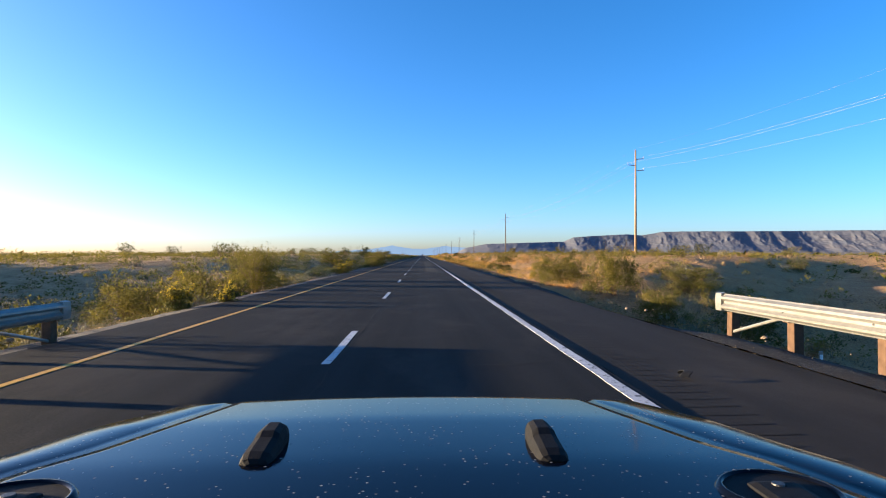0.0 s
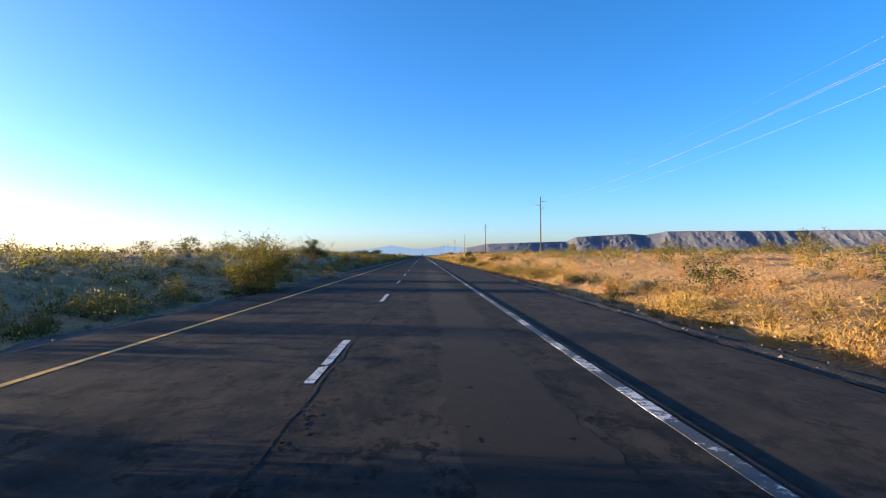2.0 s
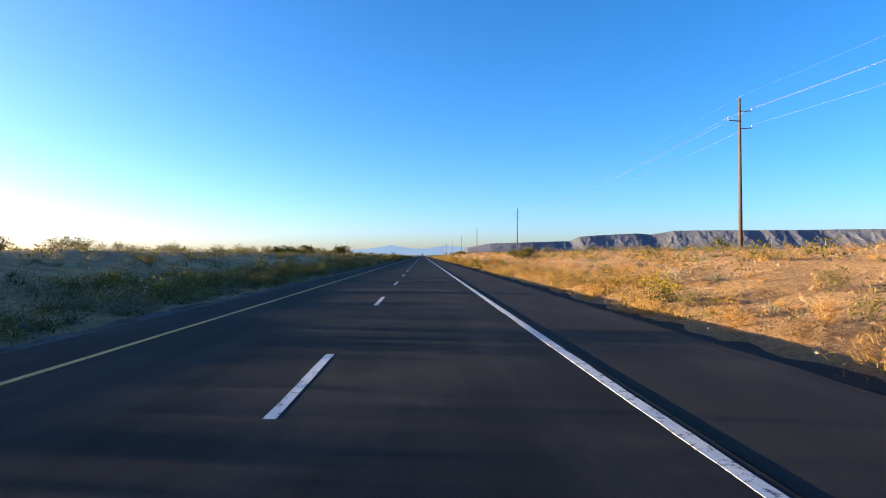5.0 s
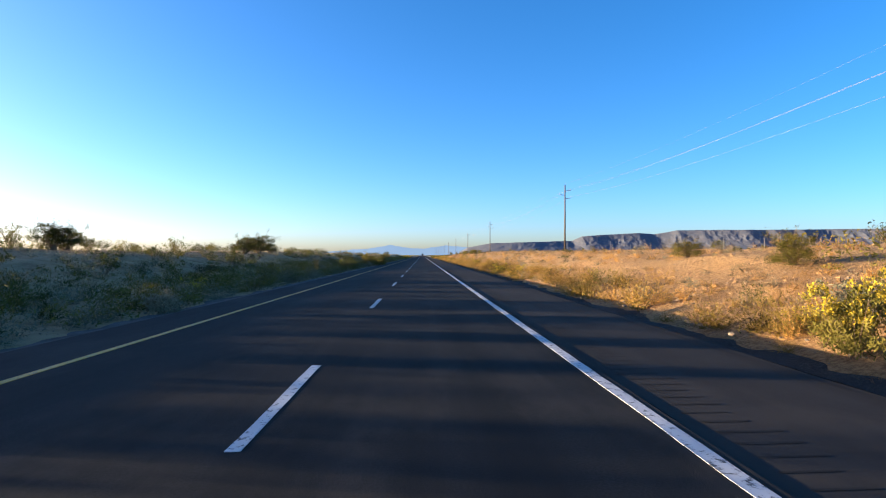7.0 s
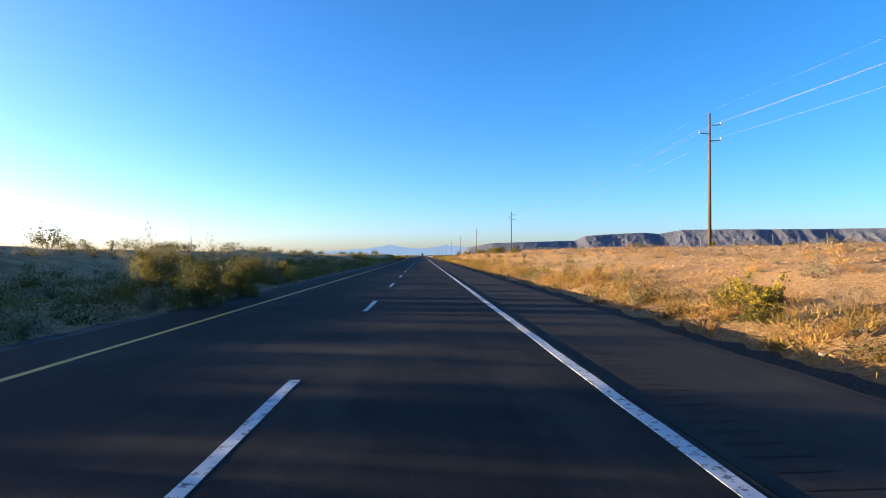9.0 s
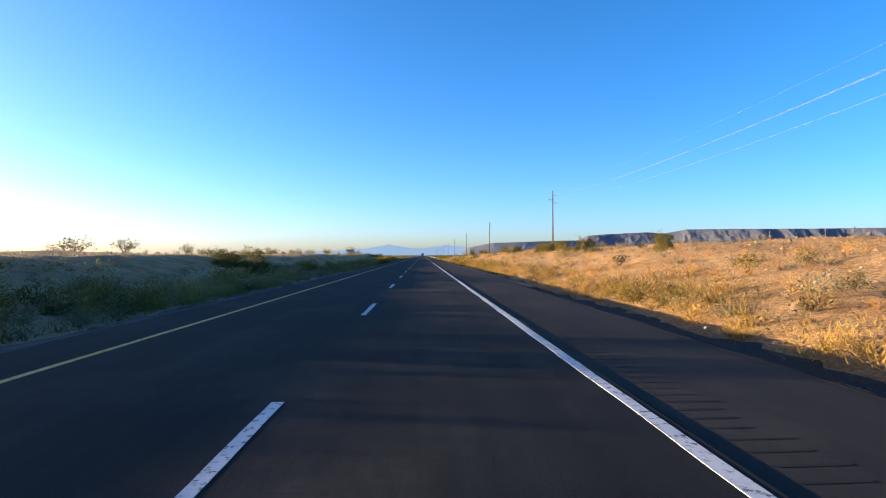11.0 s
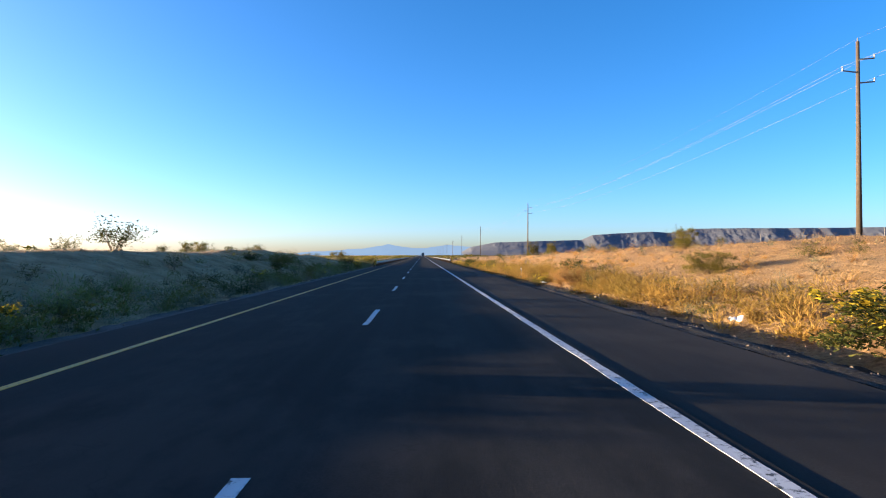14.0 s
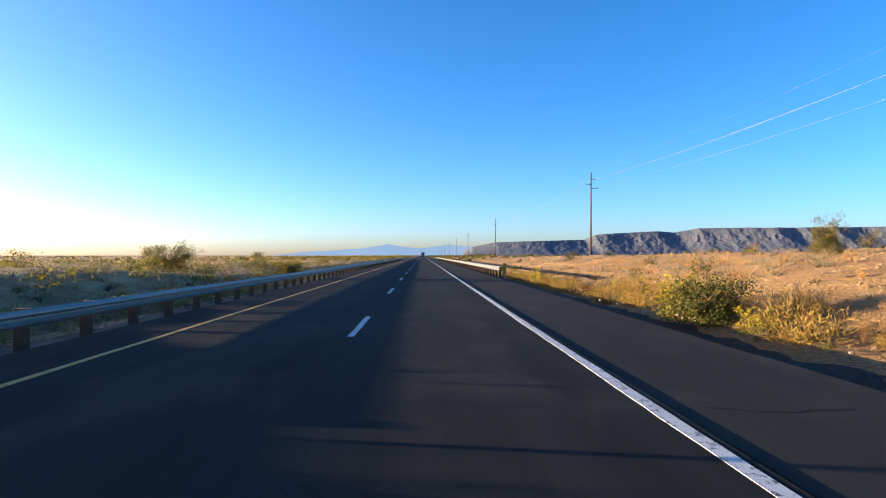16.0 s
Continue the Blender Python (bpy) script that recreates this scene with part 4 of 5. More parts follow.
            meshes.append(("blossom", mesh_of("blossom", *(lambda a: (a[0], [a[1]]))(leaves(tips, 0.034 if fine else 0.045, rng, 0.7)), top)))
        MODELS[kind].append(meshes)

taken = []


def plant(kind, x, y, height, width=None, label="", full=True):
    """One bush of its own, rooted in the ground."""
    name, common = KINDS[kind][:2]
    ob = tagged(new(name), label or common, "grass" if kind == "gold" else "bush", name.replace("_", " ") + " beside the road")
    w = (width or height * 1.3) / 1.3
    s = height / 1.0
    on_road_side = land(x, y)
    ob.matrix_basis = Matrix.LocRotScale((x, y, on_road_side), Euler((0, 0, random.uniform(0, 6.283))), (w, w * random.uniform(0.85, 1.15), s))
    for part_name, me in random.choice(MODELS[kind][7:] if full == "fine" else MODELS[kind][:4] if full else MODELS[kind][4:7]):
        bit = child(part_name, me, ob, None, "yellow flower tips" if part_name == "blossom" else "")
        if part_name == "blossom":
            tagged(bit, kind="stuff")
    taken.append((x, y, w * 0.6))


def free(x, y, r):
    return all((x - a) ** 2 + (y - b) ** 2 > (0.6 * (r + c)) ** 2 for a, b, c in taken)


# kind, x, y, height, width
FIRST_STRETCH = [("green", -12.0, 17.5, 1.40, 1.6), ("rabbit", -7.6, 18.0, 0.99, 1.1), ("sage", 9.1, 18.4, 0.86, 1.4), ("rabbit", -6.5, 19.4, 0.89, 0.8),
                 ("green", 12.7, 21.3, 1.17, 2.0), ("creosote", -10.9, 21.6, 2.00, 3.0), ("creosote", 10.4, 24.1, 1.32, 2.2), ("creosote", -10.5, 26.6, 2.39, 2.9),
                 ("creosote", -8.5, 29.6, 2.48, 3.0), ("creosote", 10.3, 30.1, 2.16, 2.8), ("creosote", 15.6, 32.3, 1.93, 3.5), ("creosote", -10.3, 34.9, 3.05, 3.1),
                 ("creosote", 8.8, 36.3, 1.74, 3.4), ("creosote", 10.0, 39.4, 2.07, 3.9), ("creosote", 8.7, 41.0, 2.09, 2.1), ("rabbit", -7.4, 54.5, 1.27, 2.2),
                 ("creosote", 8.8, 62.4, 1.07, 2.8), ("green", 8.5, 70.9, 0.75, 1.1), ("creosote", -11.5, 74.2, 2.19, 4.2), ("creosote", -6.5, 78.6, 1.65, 3.7)]
SECOND_STRETCH = [("creosote", 13.0, 88.1, 1.77, 3.5), ("green", -7.0, 98.5, 0.67, 2.5), ("sage", 9.5, 98.5, 0.65, 1.4), ("dry", 8.8, 100.5, 0.60, 1.1),
                  ("creosote", -7.5, 101.0, 3.01, 3.8), ("green", 8.7, 106.5, 0.63, 1.5), ("creosote", -9.5, 109.4, 2.86, 4.1), ("green", 8.3, 112.8, 0.82, 1.9),
                  ("sage", -6.5, 115.1, 0.66, 1.8), ("green", 8.5, 115.9, 0.77, 1.7), ("green", 8.7, 125.8, 0.63, 3.0), ("green", 8.2, 126.9, 0.70, 1.2),
                  ("green", 8.3, 129.8, 0.73, 1.9), ("green", 8.3, 133.5, 0.64, 1.6), ("green", 8.5, 151.1, 0.84, 2.7), ("mesquite", -15.3, 154.7, 3.6, 4.3),
                  ("creosote", 12.0, 166.2, 1.52, 2.2), ("creosote", 8.5, 168.7, 1.94, 2.3), ("creosote", -13.0, 169.2, 2.25, 2.9)]
THIRD_STRETCH = [("rabbit", -10.3, 181.3, 1.76, 2.8), ("creosote", 8.0, 182.5, 2.20, 3.0), ("creosote", 30.0, 186.7, 2.89, 2.7), ("dry", 8.7, 252.6, 1.49, 1.6),
                 ("rabbit", 7.3, 257.8, 0.92, 1.0), ("green", -9.5, 258.8, 1.41, 2.3), ("green", 9.1, 263.5, 0.71, 1.8), ("rabbit", 7.8, 269.4, 1.46, 1.5),
                 ("creosote", 16.0, 269.5, 2.47, 3.4), ("sage", 9.6, 271.4, 0.75, 1.8), ("mesquite", -22.0, 271.7, 1.40, 1.4), ("mesquite", -22.0, 274.4, 1.32, 1.5),
                 ("sage", -7.7, 277.1, 0.82, 1.3), ("mesquite", -22.0, 277.8, 1.66, 2.2), ("mesquite", -22.0, 282.6, 1.55, 2.1), ("creosote", 17.0, 284.8, 1.85, 2.8),
                 ("mesquite", -22.0, 294.5, 1.87, 3.1), ("mesquite", -22.0, 295.9, 1.61, 3.3), ("creosote", 18.0, 297.1, 1.46, 2.6)]
FOURTH_STRETCH = [("rabbit", 7.7, 306.7, 0.78, 1.0), ("rabbit", 7.7, 313.6, 1.04, 1.8), ("gold", -10.2, 315.5, 1.50, 1.1), ("mesquite", -20.5, 326.5, 2.1, 3.6), ("green", -9.6, 333.0, 1.1, 2.2), ("green", -8.9, 337.5, 1.1, 2.4), ("green", -10.5, 341.0, 1.2, 2.4), ("creosote", -11.0, 346.0, 1.6, 2.6),
                  ("green", -9.0, 360.0, 1.6, 2.6), ("creosote", -9.5, 366.0, 2.0, 3.0), ("green", -9.2, 373.0, 1.6, 2.6),
                  ("green", -8.8, 327.0, 1.66, 2.7), ("mesquite", -20.5, 331.5, 2.5, 4.6), ("mesquite", -22.0, 336.4, 1.8, 3.4), ("mesquite", -22.0, 343.3, 1.51, 2.8),
                  ("gold", 7.0, 346.8, 0.47, 0.3), ("rabbit", 8.5, 347.2, 1.07, 1.3), ("gold", 7.0, 348.3, 0.51, 0.3), ("green", 9.1, 350.0, 0.81, 1.1),
                  ("creosote", -6.5, 351.2, 2.48, 1.9), ("sage", -8.2, 351.6, 0.78, 0.7), ("creosote", -9.0, 353.5, 2.66, 2.2), ("creosote", -6.5, 355.1, 1.81, 1.7),
                  ("sage", -7.7, 441.2, 0.44, 1.0), ("green", -12.3, 444.6, 1.53, 2.0), ("green", -10.5, 445.3, 1.22, 2.2), ("green", -12.6, 446.0, 1.36, 2.9)]
FIFTH_STRETCH = [("green", -11.7, 448.9, 2.12, 2.4), ("creosote", 20.0, 453.9, 1.94, 2.3), ("rabbit", -10.0, 459.1, 0.97, 2.3), ("sage", -8.0, 475.5, 0.84, 1.6),
                 ("creosote", 20.0, 476.1, 2.20, 3.5), ("sage", 9.9, 491.9, 0.42, 1.7), ("creosote", 22.0, 495.6, 2.02, 3.5), ("creosote", 22.0, 503.7, 2.28, 4.4),
                 ("creosote", 22.0, 514.0, 1.9, 2.2), ("creosote", 22.3, 510.2, 2.2, 3.2), ("rabbit", 7.6, 511.1, 1.16, 1.7), ("gold", 8.0, 513.1, 0.66, 0.7), ("rabbit", 7.6, 515.7, 0.99, 1.3), ("sage", 8.7, 515.7, 0.70, 1.0),
                 ("rabbit", -7.5, 516.1, 1.35, 1.6), ("rabbit", -7.7, 520.4, 1.37, 1.4), ("rabbit", -7.8, 527.9, 1.47, 2.6), ("rabbit", 8.1, 529.0, 1.20, 3.1),
                 ("creosote", 20.0, 529.3, 2.04, 2.3), ("creosote", 22.0, 536.0, 1.55, 2.1), ("creosote", 13.3, 545.7, 1.29, 2.8)]
SIXTH_STRETCH = [("dry", 8.1, 549.5, 1.22, 1.8), ("dry", 8.0, 552.4, 1.19, 1.3), ("green", 11.0, 560.9, 1.23, 2.6), ("gold", 7.5, 561.4, 0.80, 1.4),
                 ("green", -11.4, 564.9, 1.11, 2.0), ("green", -9.9, 570.7, 1.12, 1.9), ("creosote", 24.0, 570.9, 2.44, 2.8), ("green", 8.0, 586.6, 1.61, 1.6),
                 ("green", 8.9, 591.0, 1.23, 1.1), ("rabbit", -8.2, 591.0, 1.28, 1.3), ("green", 8.1, 592.4, 0.58, 1.0), ("green", 7.8, 595.7, 1.13, 1.4),
                 ("green", 7.6, 609.4, 1.69, 2.1), ("green", 7.6, 609.7, 1.79, 2.2), ("creosote", 18.0, 611.8, 2.74, 2.5), ("creosote", 22.0, 615.8, 2.53, 2.4),
                 ("creosote", -20.0, 564.0, 0.85, 1.1), ("creosote", -20.0, 568.5, 1.1, 1.5), ("creosote", -20.5, 572.8, 1.25, 1.9), ("creosote", -20.0, 579.0, 0.85, 1.1),
                 ("mesquite", -20.5, 589.5, 1.35, 2.4), ("green", -13.2, 563.5, 0.95, 1.5), ("green", -12.4, 568.5, 1.1, 2.1), ("green", -12.2, 571.5, 1.15, 2.0), ("creosote", 25.0, 628.7, 2.81, 2.2), ("creosote", -17.0, 633.3, 2.40, 4.2), ("rabbit", -12.0, 645.5, 1.29, 3.0)]
for stretch in (FIRST_STRETCH, SECOND_STRETCH, THIRD_STRETCH, FOURTH_STRETCH, FIFTH_STRETCH, SIXTH_STRETCH):
    for kind, x, y, height, width in stretch:
        if y < 31 and x > 7.5:      # rooted down in the dry wash
            height, width = height + 0.8, width * 1.2
        plant(kind, x, y, height, width, "", "fine")


HEROES = collections.defaultdict(list)
for x, y, r in taken:
    for k in (-1, 0, 1):
        HEROES[int(y // 4) + k].append((x, y, r))


def pick(weights):
    kinds, w = zip(*weights)
    return random.choices(kinds, w)[0]


NEAR_LEFT = (("creosote", 0.9), ("green", 1.8), ("sage", 1.8), ("rabbit", 0.5), ("gold", 0.8))
NEAR_RIGHT = (("dry", 4.5), ("gold", 2.2), ("rabbit", 0.8), ("sage", 1.8), ("green", 1.2))
EARLY_RIGHT = (("dry", 3.6), ("gold", 1.6), ("sage", 2.2), ("green", 1.2))
BANK_LEFT = (("creosote", 0.8), ("sage", 1.6), ("green", 1.2), ("mesquite", 2.5))
BANK_RIGHT = (("creosote", 1.2), ("dry", 3), ("sage", 2), ("mesquite", 0.8))
random.seed(11)


def scatter(count, x0, x1, y0, y1, weights, low, high):
    for _ in range(count):
        x, y = random.uniform(x0, x1), random.uniform(y0, y1)
        if 46 < y < 74 and 8.3 < x < 30:
            continue
        if 432 < y < 612 and -34 < x < -12.5 and random.random() < 0.6:
            continue
        h = low + (high - low) * random.random() ** 1.8
        kind = pick(weights)
        if 44 < y < 76 and -12 < x < 0:
            h *= 0.5
        if kind in ("gold", "sage", "dry"):
            h *= 0.62
        if kind == "mesquite":
            h *= 1.3
        if free(x, y, h * 0.7):
            plant(kind, x, y, h, h * random.uniform(1.1, 1.7), "", abs(x) < 9.0 and y < 645)


scatter(230, -11.5, -7.9, 14, 640, NEAR_LEFT, 0.5, 1.3)
scatter(115, 7.6, 11.5, 14, 200, EARLY_RIGHT, 0.5, 1.1)
scatter(225, 7.6, 11.5, 200, 640, NEAR_RIGHT, 0.6, 1.3)
scatter(70, 7.3, 9.6, 535, 650, (("green", 1.4), ("dry", 3), ("rabbit", 1.2), ("gold", 2)), 0.7, 1.25)
scatter(60, 7.3, 10, 60, 170, (("dry", 3), ("green", 2), ("sage", 1)), 0.6, 1.1)
scatter(46, -16, -8.5, 6, 46, (("creosote", 3), ("green", 2)), 1.1, 1.9)
scatter(30, 8, 17, 14, 62, (("creosote", 3), ("green", 1)), 1.0, 1.9)
scatter(35, -13, -8.2, 425, 600, (("green", 3), ("sage", 1)), 0.6, 1.15)
scatter(110, -27, -21, 150, 590, (("mesquite", 2.4), ("green", 0.4), ("creosote", 0.6)), 0.6, 1.3)
scatter(70, 11, 46, 62, 175, (("creosote", 3), ("dry", 1)), 1.1, 2.0)
scatter(46, -24.5, -20, 215, 400, (("creosote", 1), ("green", 2)), 0.8, 1.4)
scatter(100, -20, -12.5, 285, 425, (("green", 1), ("mesquite", 1.5), ("sage", 0.4)), 0.55, 0.85)
scatter(150, -30, -10.5, 0, 660, BANK_LEFT, 0.6, 1.9)
scatter(200, 10.5, 34, 0, 660, BANK_RIGHT, 0.6, 1.9)
scatter(70, -60, -30, 0, 760, BANK_LEFT, 1.2, 2.4)
scatter(70, 34, 75, 0, 760, BANK_RIGHT, 1.2, 2.4)
scatter(90, -22, -8.5, 660, 1100, NEAR_LEFT, 0.8, 2.0)
scatter(90, 7.6, 24, 660, 1100, NEAR_LEFT, 0.8, 1.8)


def lay(places):
    return np.array([(x, y, land(x, y)) for x, y in places])


def patch(name, label, category, places, per, size, leaf, material, slim, seed):
    """Countless small domed clumps joined into one mesh."""
    rng = np.random.default_rng(seed)
    places = lay(places)
    s = size * rng.uniform(0.4, 1.5, len(places)) ** 1.3
    P, S = np.repeat(places, per, 0), np.repeat(s, per)[:, None]
    d = rng.normal(size=P.shape)
    d[:, 2] = np.abs(d[:, 2])
    d /= np.linalg.norm(d, axis=1, keepdims=True)
    C = P + d * S * (rng.uniform(0.15, 1, (len(P), 1)) ** 0.5) * (0.55, 0.55, 0.5) + (0, 0, 0.02)
    V, F = leaves(C, 1.0, rng, slim, 0.35)
    V = ((V.reshape(-1, 3, 3) - C[:, None]) * (leaf * np.sqrt(S))[:, None] + C[:, None]).reshape(-1, 3)
    tagged(new(name, mesh_of(name, V, [F], material)), label, category, kind="stuff")


def mounds(name, label, category, places, per, size, width, material, seed):
    """Countless rounded clumps of fine stems that fan out from the root, joined into one mesh."""
    rng = np.random.default_rng(seed)
    per = int(per * 0.8)
    places = lay(places)
    s = size * rng.uniform(0.4, 1.4, len(places)) ** 1.3
    tall = np.repeat(rng.uniform(0.8, 1.25, len(places)), per)[:, None]
    P, S = np.repeat(places, per, 0), np.repeat(s, per)[:, None]
    d = rng.normal(size=P.shape)
    d[:, 2] = np.abs(d[:, 2]) + 0.1
    d /= np.linalg.norm(d, axis=1, keepdims=True)
    ball = d * S * (0.55, 0.55, 0.5) * np.concatenate([tall ** -0.5, tall ** -0.5, tall], 1)
    inner = rng.random((len(P), 1)) < 0.22      # broad blades added at the heart to block light and darken it
    root = P + ball * np.where(inner, rng.uniform(0.05, 0.4, (len(P), 1)), rng.uniform(0.4, 0.98, (len(P), 1))) + rng.normal(size=P.shape) * 0.04 * S
    aim = d + rng.normal(size=P.shape) * 0.6 + (0, 0, 0.25)
    tip = root + aim / np.linalg.norm(aim, axis=1, keepdims=True) * (0.03 + 0.085 * S)
    tip[:, 2] = np.maximum(tip[:, 2], P[:, 2] + 0.01)
    side = np.cross(tip - root, rng.normal(size=P.shape))
    side *= 1.1 * width * np.sqrt(S) * np.where(inner, 2.6, 1.0) / np.linalg.norm(side, axis=1, keepdims=True)
    V = np.stack([root + side, root - side, tip], 1).reshape(-1, 3)
    F = np.arange(len(V)).reshape(-1, 3)
    tagged(new(name, mesh_of(name, V, [F], material)), label, category, kind="stuff")


def tufts(name, label, places, per, size, material, seed):
    """Countless grass tufts, their blades fanning out from the root, joined into one mesh."""
    rng = np.random.default_rng(seed)
    places = lay(places)
    s = size * rng.uniform(0.45, 1.4, len(places))
    P, S = np.repeat(places, per, 0), np.repeat(s, per)[:, None]
    d = rng.normal(size=P.shape) * (0.42, 0.42, 0.15) + (0, 0, 1)
    d /= np.linalg.norm(d, axis=1, keepdims=True)
    side = np.cross(d, rng.normal(size=P.shape))
    side /= np.linalg.norm(side, axis=1, keepdims=True)
    root = P + rng.normal(size=P.shape) * (0.10, 0.10, 0) - (0, 0, 0.03)
    long = S * rng.uniform(0.5, 1.1, (len(P), 1))
    bend = d * (1, 1, 0) * long * 0.35
    tip = root + d * long + bend - (0, 0, 0.04)
    wide = side * 0.0027 * (0.6 + S)
    V = np.stack([root + wide, root - wide, tip], 1).reshape(-1, 3)
    F = np.arange(len(V)).reshape(-1, 3)
    tagged(new(name, mesh_of(name, V, [F], material)), label, "grass", kind="stuff")


def spots(count, x0, x1, y0, y1, seed, bias=1.0, clump=0.0):
    rng, out = random.Random(seed), []
    while len(out) < count:
        x, y = x0 + (x1 - x0) * rng.random() ** bias, rng.uniform(y0, y1)
        if 46 < y < 74 and x > 8.3 and rng.random() < 0.6:     # a bare sandy apron
            continue
        if any((x - a) ** 2 + (y - b) ** 2 < (r + 0.35) ** 2 for a, b, r in HEROES[int(y // 4)]):
            continue
        if 432 < y < 612 and -34 < x < -11.2 and rng.random() < 0.86:     # the bare upper slope of the median
            continue
        if clump == 0 or noise.noise(Vector((x / 6, y / 6, seed))) > clump * rng.uniform(-1, 1) - 0.1:
            out.append((x, y))
    return out


slope = random.Random(45)
UPPER_SLOPE = [(slope.uniform(-19, -11.2), slope.uniform(432, 612)) for _ in range(520)]
tufts("dry_grass", "golden dry grass along the verge and bank", spots(5200, 7.2, 30, 5, 680, 1, 2.0, 0.4), 24, 0.3, STRAW, 1)
tufts("dry_grass", "pale dry grass and weeds on the median", spots(4000, -7.9, -24, 5, 680, 2, 2.6, 0.4), 20, 0.45, SAGE, 2)
patch("low_scrub", "low tan scrub scattered over the sandy bank", "scrub", spots(1600, 7.6, 60, 0, 760, 3, 1.6, 0.4), 50, 0.9, 0.11, BURSAGE, 0.3, 3)
patch("verge_brush", "knee-high tan brush crowding the sunny verge", "scrub", spots(450, 7.3, 11.5, 10, 680, 11, 1.5, 0.5), 110, 1.0, 0.075, DRY, 0.2, 11)
patch("verge_brush", "knee-high olive brush crowding the sunny verge", "scrub", spots(200, 7.7, 10.5, 10, 680, 12, 1.5, 0.6), 130, 1.0, 0.075, RABBIT, 0.35, 12)
patch("low_scrub", "low dark green scrub crowding the median verge", "scrub", spots(1200, -8.3, -13.8, 0, 680, 9, 1.5, 0.3), 80, 1.0, 0.1, RABBIT, 0.35, 9)
mounds("grass_domes", "soft rounded mounds of golden dry grass on the bank", "grass", spots(800, 7.9, 22, 10, 660, 21, 1.6, 0.5), 243, 0.85, 0.0073, STRAW, 21)
mounds("grass_domes", "tall golden brush crowding the verge near the long guardrail", "grass", spots(110, 7.7, 10.5, 525, 655, 22, 1.3), 486, 1.3, 0.0073, OLIVE_STRAW, 22)
mounds("olive_domes", "tall olive brush crowding the verge near the long guardrail", "scrub", spots(130, 7.7, 10.5, 525, 655, 29, 1.3), 451, 1.3, 0.0078, GOLD_OLIVE, 29)
mounds("pale_domes", "soft grey-green rounded brush in the shade of the median", "scrub", spots(1800, -8.1, -22, 0, 660, 23, 1.5, 0.3), 164, 1.0, 0.0093, SAGE, 23)
patch("low_scrub", "pale grey brush covering the shaded slope of the median", "scrub", spots(1150, -8.2, -15, 190, 660, 17, 1.3), 46, 1.0, 0.085, SAGE, 0.3, 17)
patch("low_scrub", "small dry tussocks dotted over the bare slope of the median", "scrub", spots(1250, -10.5, -26, 60, 660, 18, 1.0), 36, 0.55, 0.075, BURSAGE, 0.25, 18)
mounds("green_domes", "fresh green weeds crowding the shaded verge", "scrub", spots(420, -8.0, -11.0, 425, 625, 44, 1.1, 0.2), 330, 1.15, 0.0085, GREEN_WEED, 44)
patch("low_scrub", "small grey tussocks dotted over the bare upper slope", "scrub", UPPER_SLOPE, 40, 0.5, 0.085, SAGE, 0.3, 45)
mounds("dark_domes", "dark green brush crowding the foot of the median slope", "scrub", spots(950, -8.4, -14, 175, 430, 34, 1.1, 0.5), 190, 1.25, 0.0085, RABBIT, 34)
mounds("pale_domes", "soft pale weeds along the shaded verge", "scrub", spots(1100, -8.0, -10.8, 60, 660, 38, 1.2, 0.5), 130, 0.85, 0.0085, SAGE, 38)
mounds("dark_domes", "dark green rounded brush in the shade of the median", "scrub", spots(850, -8.4, -19, 0, 660, 24, 2.0, 0.4), 225, 1.2, 0.0086, RABBIT, 24)
mounds("verge_domes", "knee-high olive brush along the dark gravel verge", "scrub", spots(560, 7.3, 9.8, 75, 660, 27, 1.3, 0.4), 295, 1.35, 0.0073, GOLD_OLIVE, 27)
mounds("verge_domes", "knee-high golden brush along the dark gravel verge", "scrub", spots(600, 7.3, 10.2, 40, 660, 28, 1.3, 0.4), 260, 1.25, 0.0067, OLIVE_STRAW, 28)
mounds("tan_domes", "low rounded tan brush dotted over the sunny bank", "scrub", spots(1250, 8.6, 32, 10, 660, 25, 1.15, 0.2), 164, 0.8, 0.0093, BURSAGE, 25)
mounds("olive_domes", "rounded olive and tan brush on the sunny bank", "scrub", spots(680, 8.2, 28, 10, 660, 33, 1.3, 0.3), 200, 0.95, 0.0073, DRY, 33)
mounds("olive_domes", "rounded pale grey-green brush on the sunny bank", "scrub", spots(300, 7.8, 24, 10, 660, 26, 1.5, 0.4), 225, 0.85, 0.0078, SAGE, 26)
patch("far_scrub", "distant olive desert scrub on the plain", "scrub", spots(2600, 45, 420, 0, 1500, 5, 1.6), 12, 1.1, 0.5, CREOSOTE, 0.5, 5)
patch("far_scrub", "olive desert scrub covering the flat beyond the bank", "scrub", spots(1700, 16, 130, 14, 300, 15, 1.1), 44, 1.5, 0.14, CREOSOTE, 0.45, 15)
patch("far_scrub", "olive desert scrub covering the flat beyond the median", "scrub", spots(1500, -15, -130, 10, 300, 16, 1.1), 44, 1.3, 0.14, CREOSOTE, 0.45, 16)
patch("far_scrub", "olive desert scrub covering the flat beside the long rail", "scrub", spots(1300, -12, -90, 600, 1000, 19, 1.3), 40, 1.3, 0.15, CREOSOTE, 0.45, 19)
patch("far_scrub", "olive scrub on the far side of the dry wash", "scrub", spots(800, -15, -62, 6, 120, 41, 1.0), 60, 1.3, 0.12, CREOSOTE, 0.45, 41)
patch("far_scrub", "distant olive desert scrub on the median", "scrub", spots(2600, -45, -420, 0, 1500, 6, 1.6), 12, 1.2, 0.5, CREOSOTE, 0.5, 6)
patch("far_scrub", "distant green scrub close beside the road ahead", "scrub", spots(700, 8.5, 40, 760, 2200, 7), 16, 1.6, 0.5, CREOSOTE, 0.5, 7)
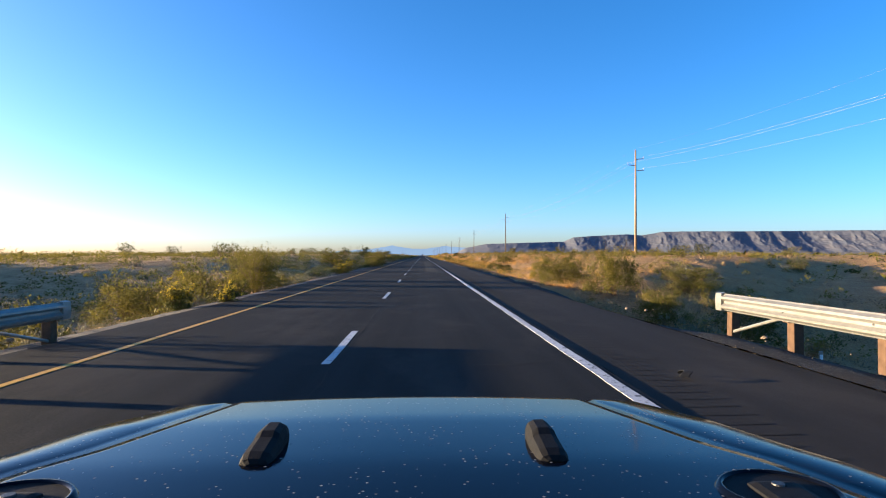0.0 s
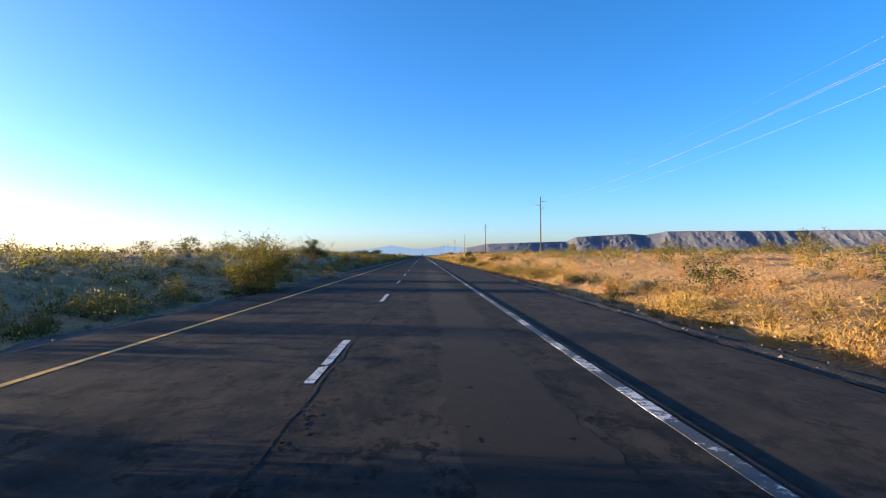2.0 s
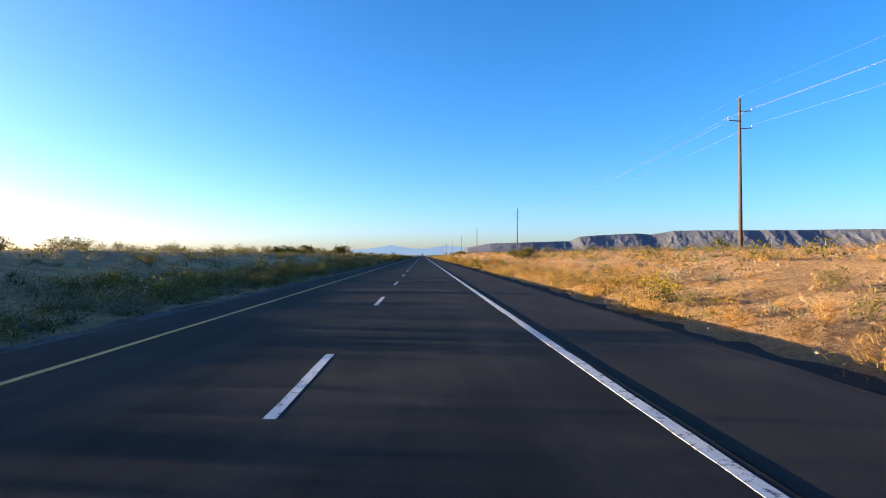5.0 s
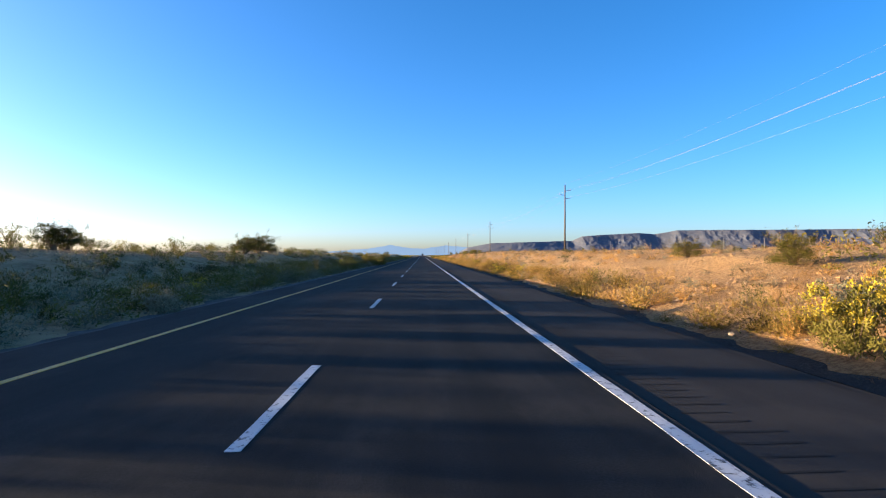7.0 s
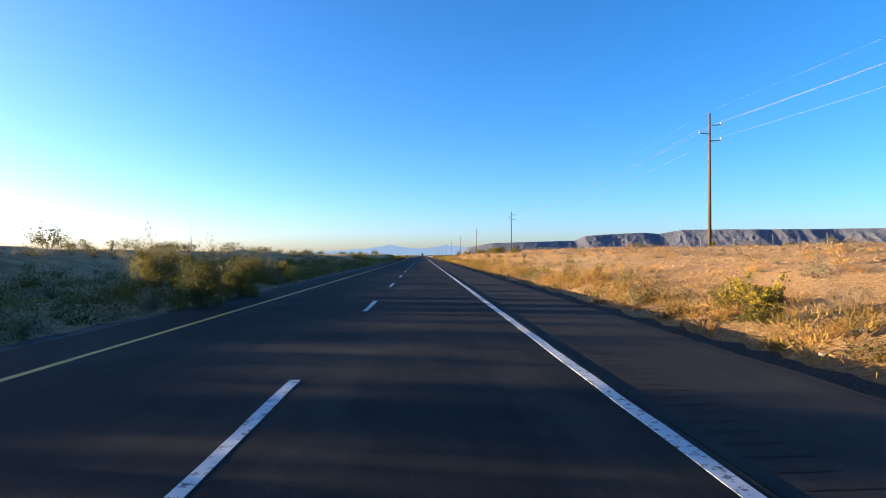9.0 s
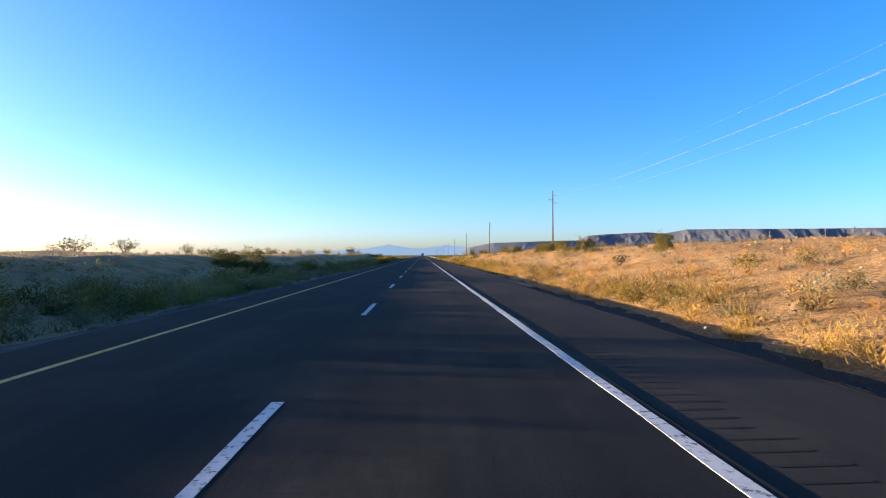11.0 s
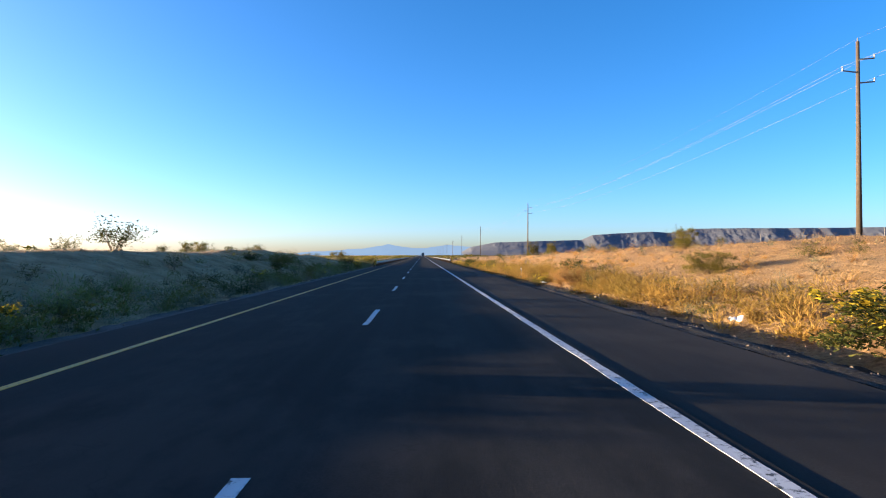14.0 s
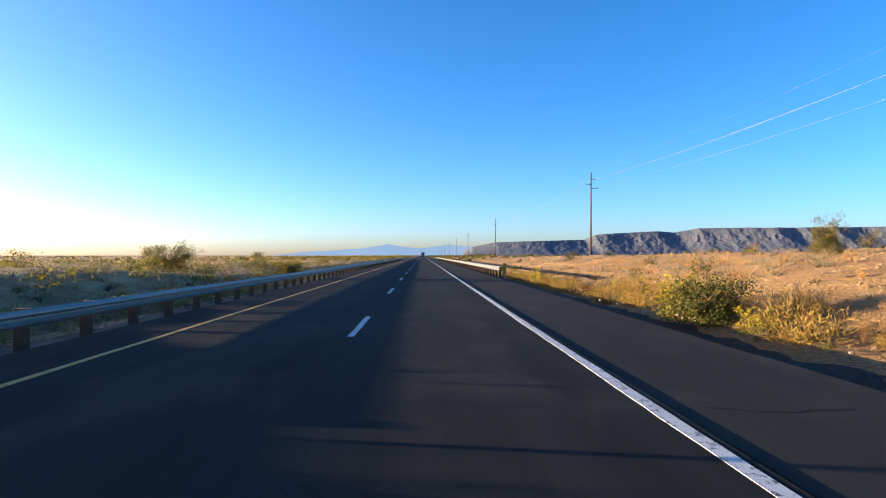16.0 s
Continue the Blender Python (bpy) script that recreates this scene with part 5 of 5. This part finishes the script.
patch("far_scrub", "distant green scrub close beside the road ahead", "scrub", spots(700, -9, -40, 760, 2200, 8), 16, 1.6, 0.5, CREOSOTE, 0.5, 8)


# ---- stones and litter ----
def stones(count, x0, x1, seed):
    rng = np.random.default_rng(seed)
    base = bmesh.new()
    bmesh.ops.create_icosphere(base, subdivisions=1, radius=1)
    bv = np.array([v.co[:] for v in base.verts])
    bf = np.array([[v.index for v in f.verts] for f in base.faces])
    base.free()
    V, F = [], []
    for n in range(count):
        x, y = rng.uniform(x0, x1), rng.uniform(3, 660)
        s = 0.015 + 0.06 * rng.random() ** 5
        z = max(land(x, y), -0.035 if (-7.9 < x < 7.3) else -9)
        V.append(bv * rng.uniform(0.75, 1.25, bv.shape) * (s, s, s * 0.6) + (x, y, z + s * 0.25))
        F.append(bf + n * len(bv))
    return np.concatenate(V), np.concatenate(F)


def clods(count, x0, x1, seed, material=None, small=0.03, large=0.13, label="loose clods of caked sandy soil on the bank", y0=5, y1=680):
    """Countless broken lumps of caked soil, joined into one mesh."""
    rng = np.random.default_rng(seed)
    ball = np.array([(1, 0, -0.3), (0, 1, -0.3), (-1, 0, -0.3), (0, -1, -0.3), (0.2, 0.1, 0.9)], float)
    tri = np.array([(0, 1, 4), (1, 2, 4), (2, 3, 4), (3, 0, 4)])
    P = np.stack([x0 + (x1 - x0) * rng.random(count) ** 1.5, rng.uniform(y0, y1, count)], 1)
    s = (small + large * rng.random(count) ** 4)[:, None, None]
    V = ball * rng.uniform(0.6, 1.3, (count, 5, 3)) * s * (1.2, 1.2, 0.75) + lay(P)[:, None] + (0, 0, 0.01)
    F = (tri[None] + 5 * np.arange(count)[:, None, None]).reshape(-1, 3)
    name = "rubble" if material else "soil_clods"
    tagged(new(name, mesh_of(name, V.reshape(-1, 3), [F], material or DESERT)), label, "rubble" if material else "soil", kind="stuff")


for y0, y1, seed in ((70, 172, 36), (436, 548, 37)):
    clods(4200, 5.55, 6.15, seed, ROCK, 0.014, 0.05, "line of pale rubble along the broken edge of the asphalt", y0, y1)
clods(1300, 5.35, 6.9, 42, ROCK, 0.012, 0.05, "loose rubble on the gravel shelf under the rail", 4, 22)
clods(21000, 8.4, 36, 31, None, 0.035, 0.13)
clods(2600, 8.8, 34, 47, None, 0.07, 0.2, "larger broken lumps of caked soil on the bank")
clods(14000, 8.8, 36, 39, PALE_STONE, 0.025, 0.1, "pale stones strewn over the sandy bank")
clods(11000, 5.4, 7.4, 34, ROCK, 0.012, 0.045, "loose grey rubble scattered along the edge of the asphalt")
clods(8000, -6.6, -8.4, 35, ROCK, 0.014, 0.055, "loose grey rubble scattered along the edge of the asphalt")
clods(9000, -8.5, -26, 32, None, 0.03, 0.15)
clods(5000, -10, -20, 46, PALE_STONE, 0.02, 0.08, "pale stones strewn over the bare slope", 430, 615)
for x0, x1, count, seed in ((5.95, 8.5, 1900, 3), (-8.5, -6.6, 1300, 4), (10, 30, 900, 5)):
    V, F = stones(count, x0, x1, seed)
    tagged(new("stones", mesh_of("stones", V, [F], ROCK)), "loose pale stones on the verge", "stones", kind="stuff")


def litter(x, y, w, tall):
    bm = bmesh.new()
    bmesh.ops.create_grid(bm, x_segments=5, y_segments=4, size=0.5)
    for v in bm.verts:
        v.co = (v.co.x * w, v.co.y * w * 0.7, tall * (0.5 + 0.9 * noise.noise(v.co * 3 + Vector((x, y, 0)))))
    bmesh.ops.solidify(bm, geom=bm.faces[:], thickness=0.01)
    me = bpy.data.meshes.new("litter")
    bm.to_mesh(me)
    bm.free()
    me.materials.append(LITTER)
    ob = tagged(new("litter", me), "crumpled white litter lying on the verge", "litter", "litter on the verge")
    ob.matrix_basis = pose(x, y, max(land(x, y), -0.04) + 0.01, 0, 0, random.uniform(0, 360))


def timber_block(x, y, size, turn, label):
    """A weathered piece of sawn timber, its end split by a check."""
    long, wide, tall = size
    ob = tagged(new("timber_block"), label, "timber", "timber scraps on the verge")
    ob.matrix_basis = pose(x, y, land(x, y) + 0.02, 3, -4, turn)
    part("block", box(-long / 2, long / 2, -wide / 2, wide / 2, 0, tall, min(0.02, tall / 5)), BLOCK_WOOD, ob)
    for k in (-0.3, 0.05, 0.33):
        part("split", box(-long / 2 - 0.002, long * (0.1 + 0.3 * k), wide * k - 0.004, wide * k + 0.004, tall - 0.008, tall + 0.002), TAR, ob, "dark drying crack")


BLOCK_WOOD = plain("weathered_block_wood", (0.15, 0.1, 0.05), 0.9, 0, 14, 0.4)
timber_block(5.9, 490.6, (0.6, 0.32, 0.2), 12, "weathered tan timber block lying on the verge")
timber_block(6.0, 487.2, (0.5, 0.12, 0.06), 5, "short tan board lying on the rubble")


def tyre_scrap(x, y):
    """A curled strip of shed tyre tread."""
    bm, rings = bmesh.new(), []
    for k in range(11):
        a = 0.25 + k * 0.24
        rings.append([bm.verts.new((0.17 * math.cos(a) * r, w + 0.03 * math.sin(3 * a), 0.09 * math.sin(a) * r)) for r, w in ((1, -0.06), (1.12, -0.05), (1.12, 0.05), (1, 0.06))])
    for a, b in zip(rings, rings[1:]):
        for k in range(4):
            bm.faces.new((a[k], a[(k + 1) % 4], b[(k + 1) % 4], b[k]))
    bm.faces.new(rings[0])
    bm.faces.new(rings[-1][::-1])
    bmesh.ops.recalc_face_normals(bm, faces=bm.faces)
    me = bpy.data.meshes.new("tyre_scrap")
    bm.to_mesh(me)
    bm.free()
    me.materials.append(RUBBER)
    tagged(new("tyre_scrap", me), "black curled scrap of tyre tread on the shoulder", "tyre scrap").matrix_basis = pose(x, y, -0.024, 0, 0, 70)


tyre_scrap(3.4, 7.15)
for x, y, w, tall in ((6.4, 165.0, 0.4, 0.12), (6.6, 161.2, 0.3, 0.05), (7.4, 533.0, 0.3, 0.16), (-8.8, 147.0, 0.5, 0.15), (7.1, 256.0, 0.2, 0.1), (6.9, 552.0, 0.3, 0.08)):
    litter(x, y, w, tall)
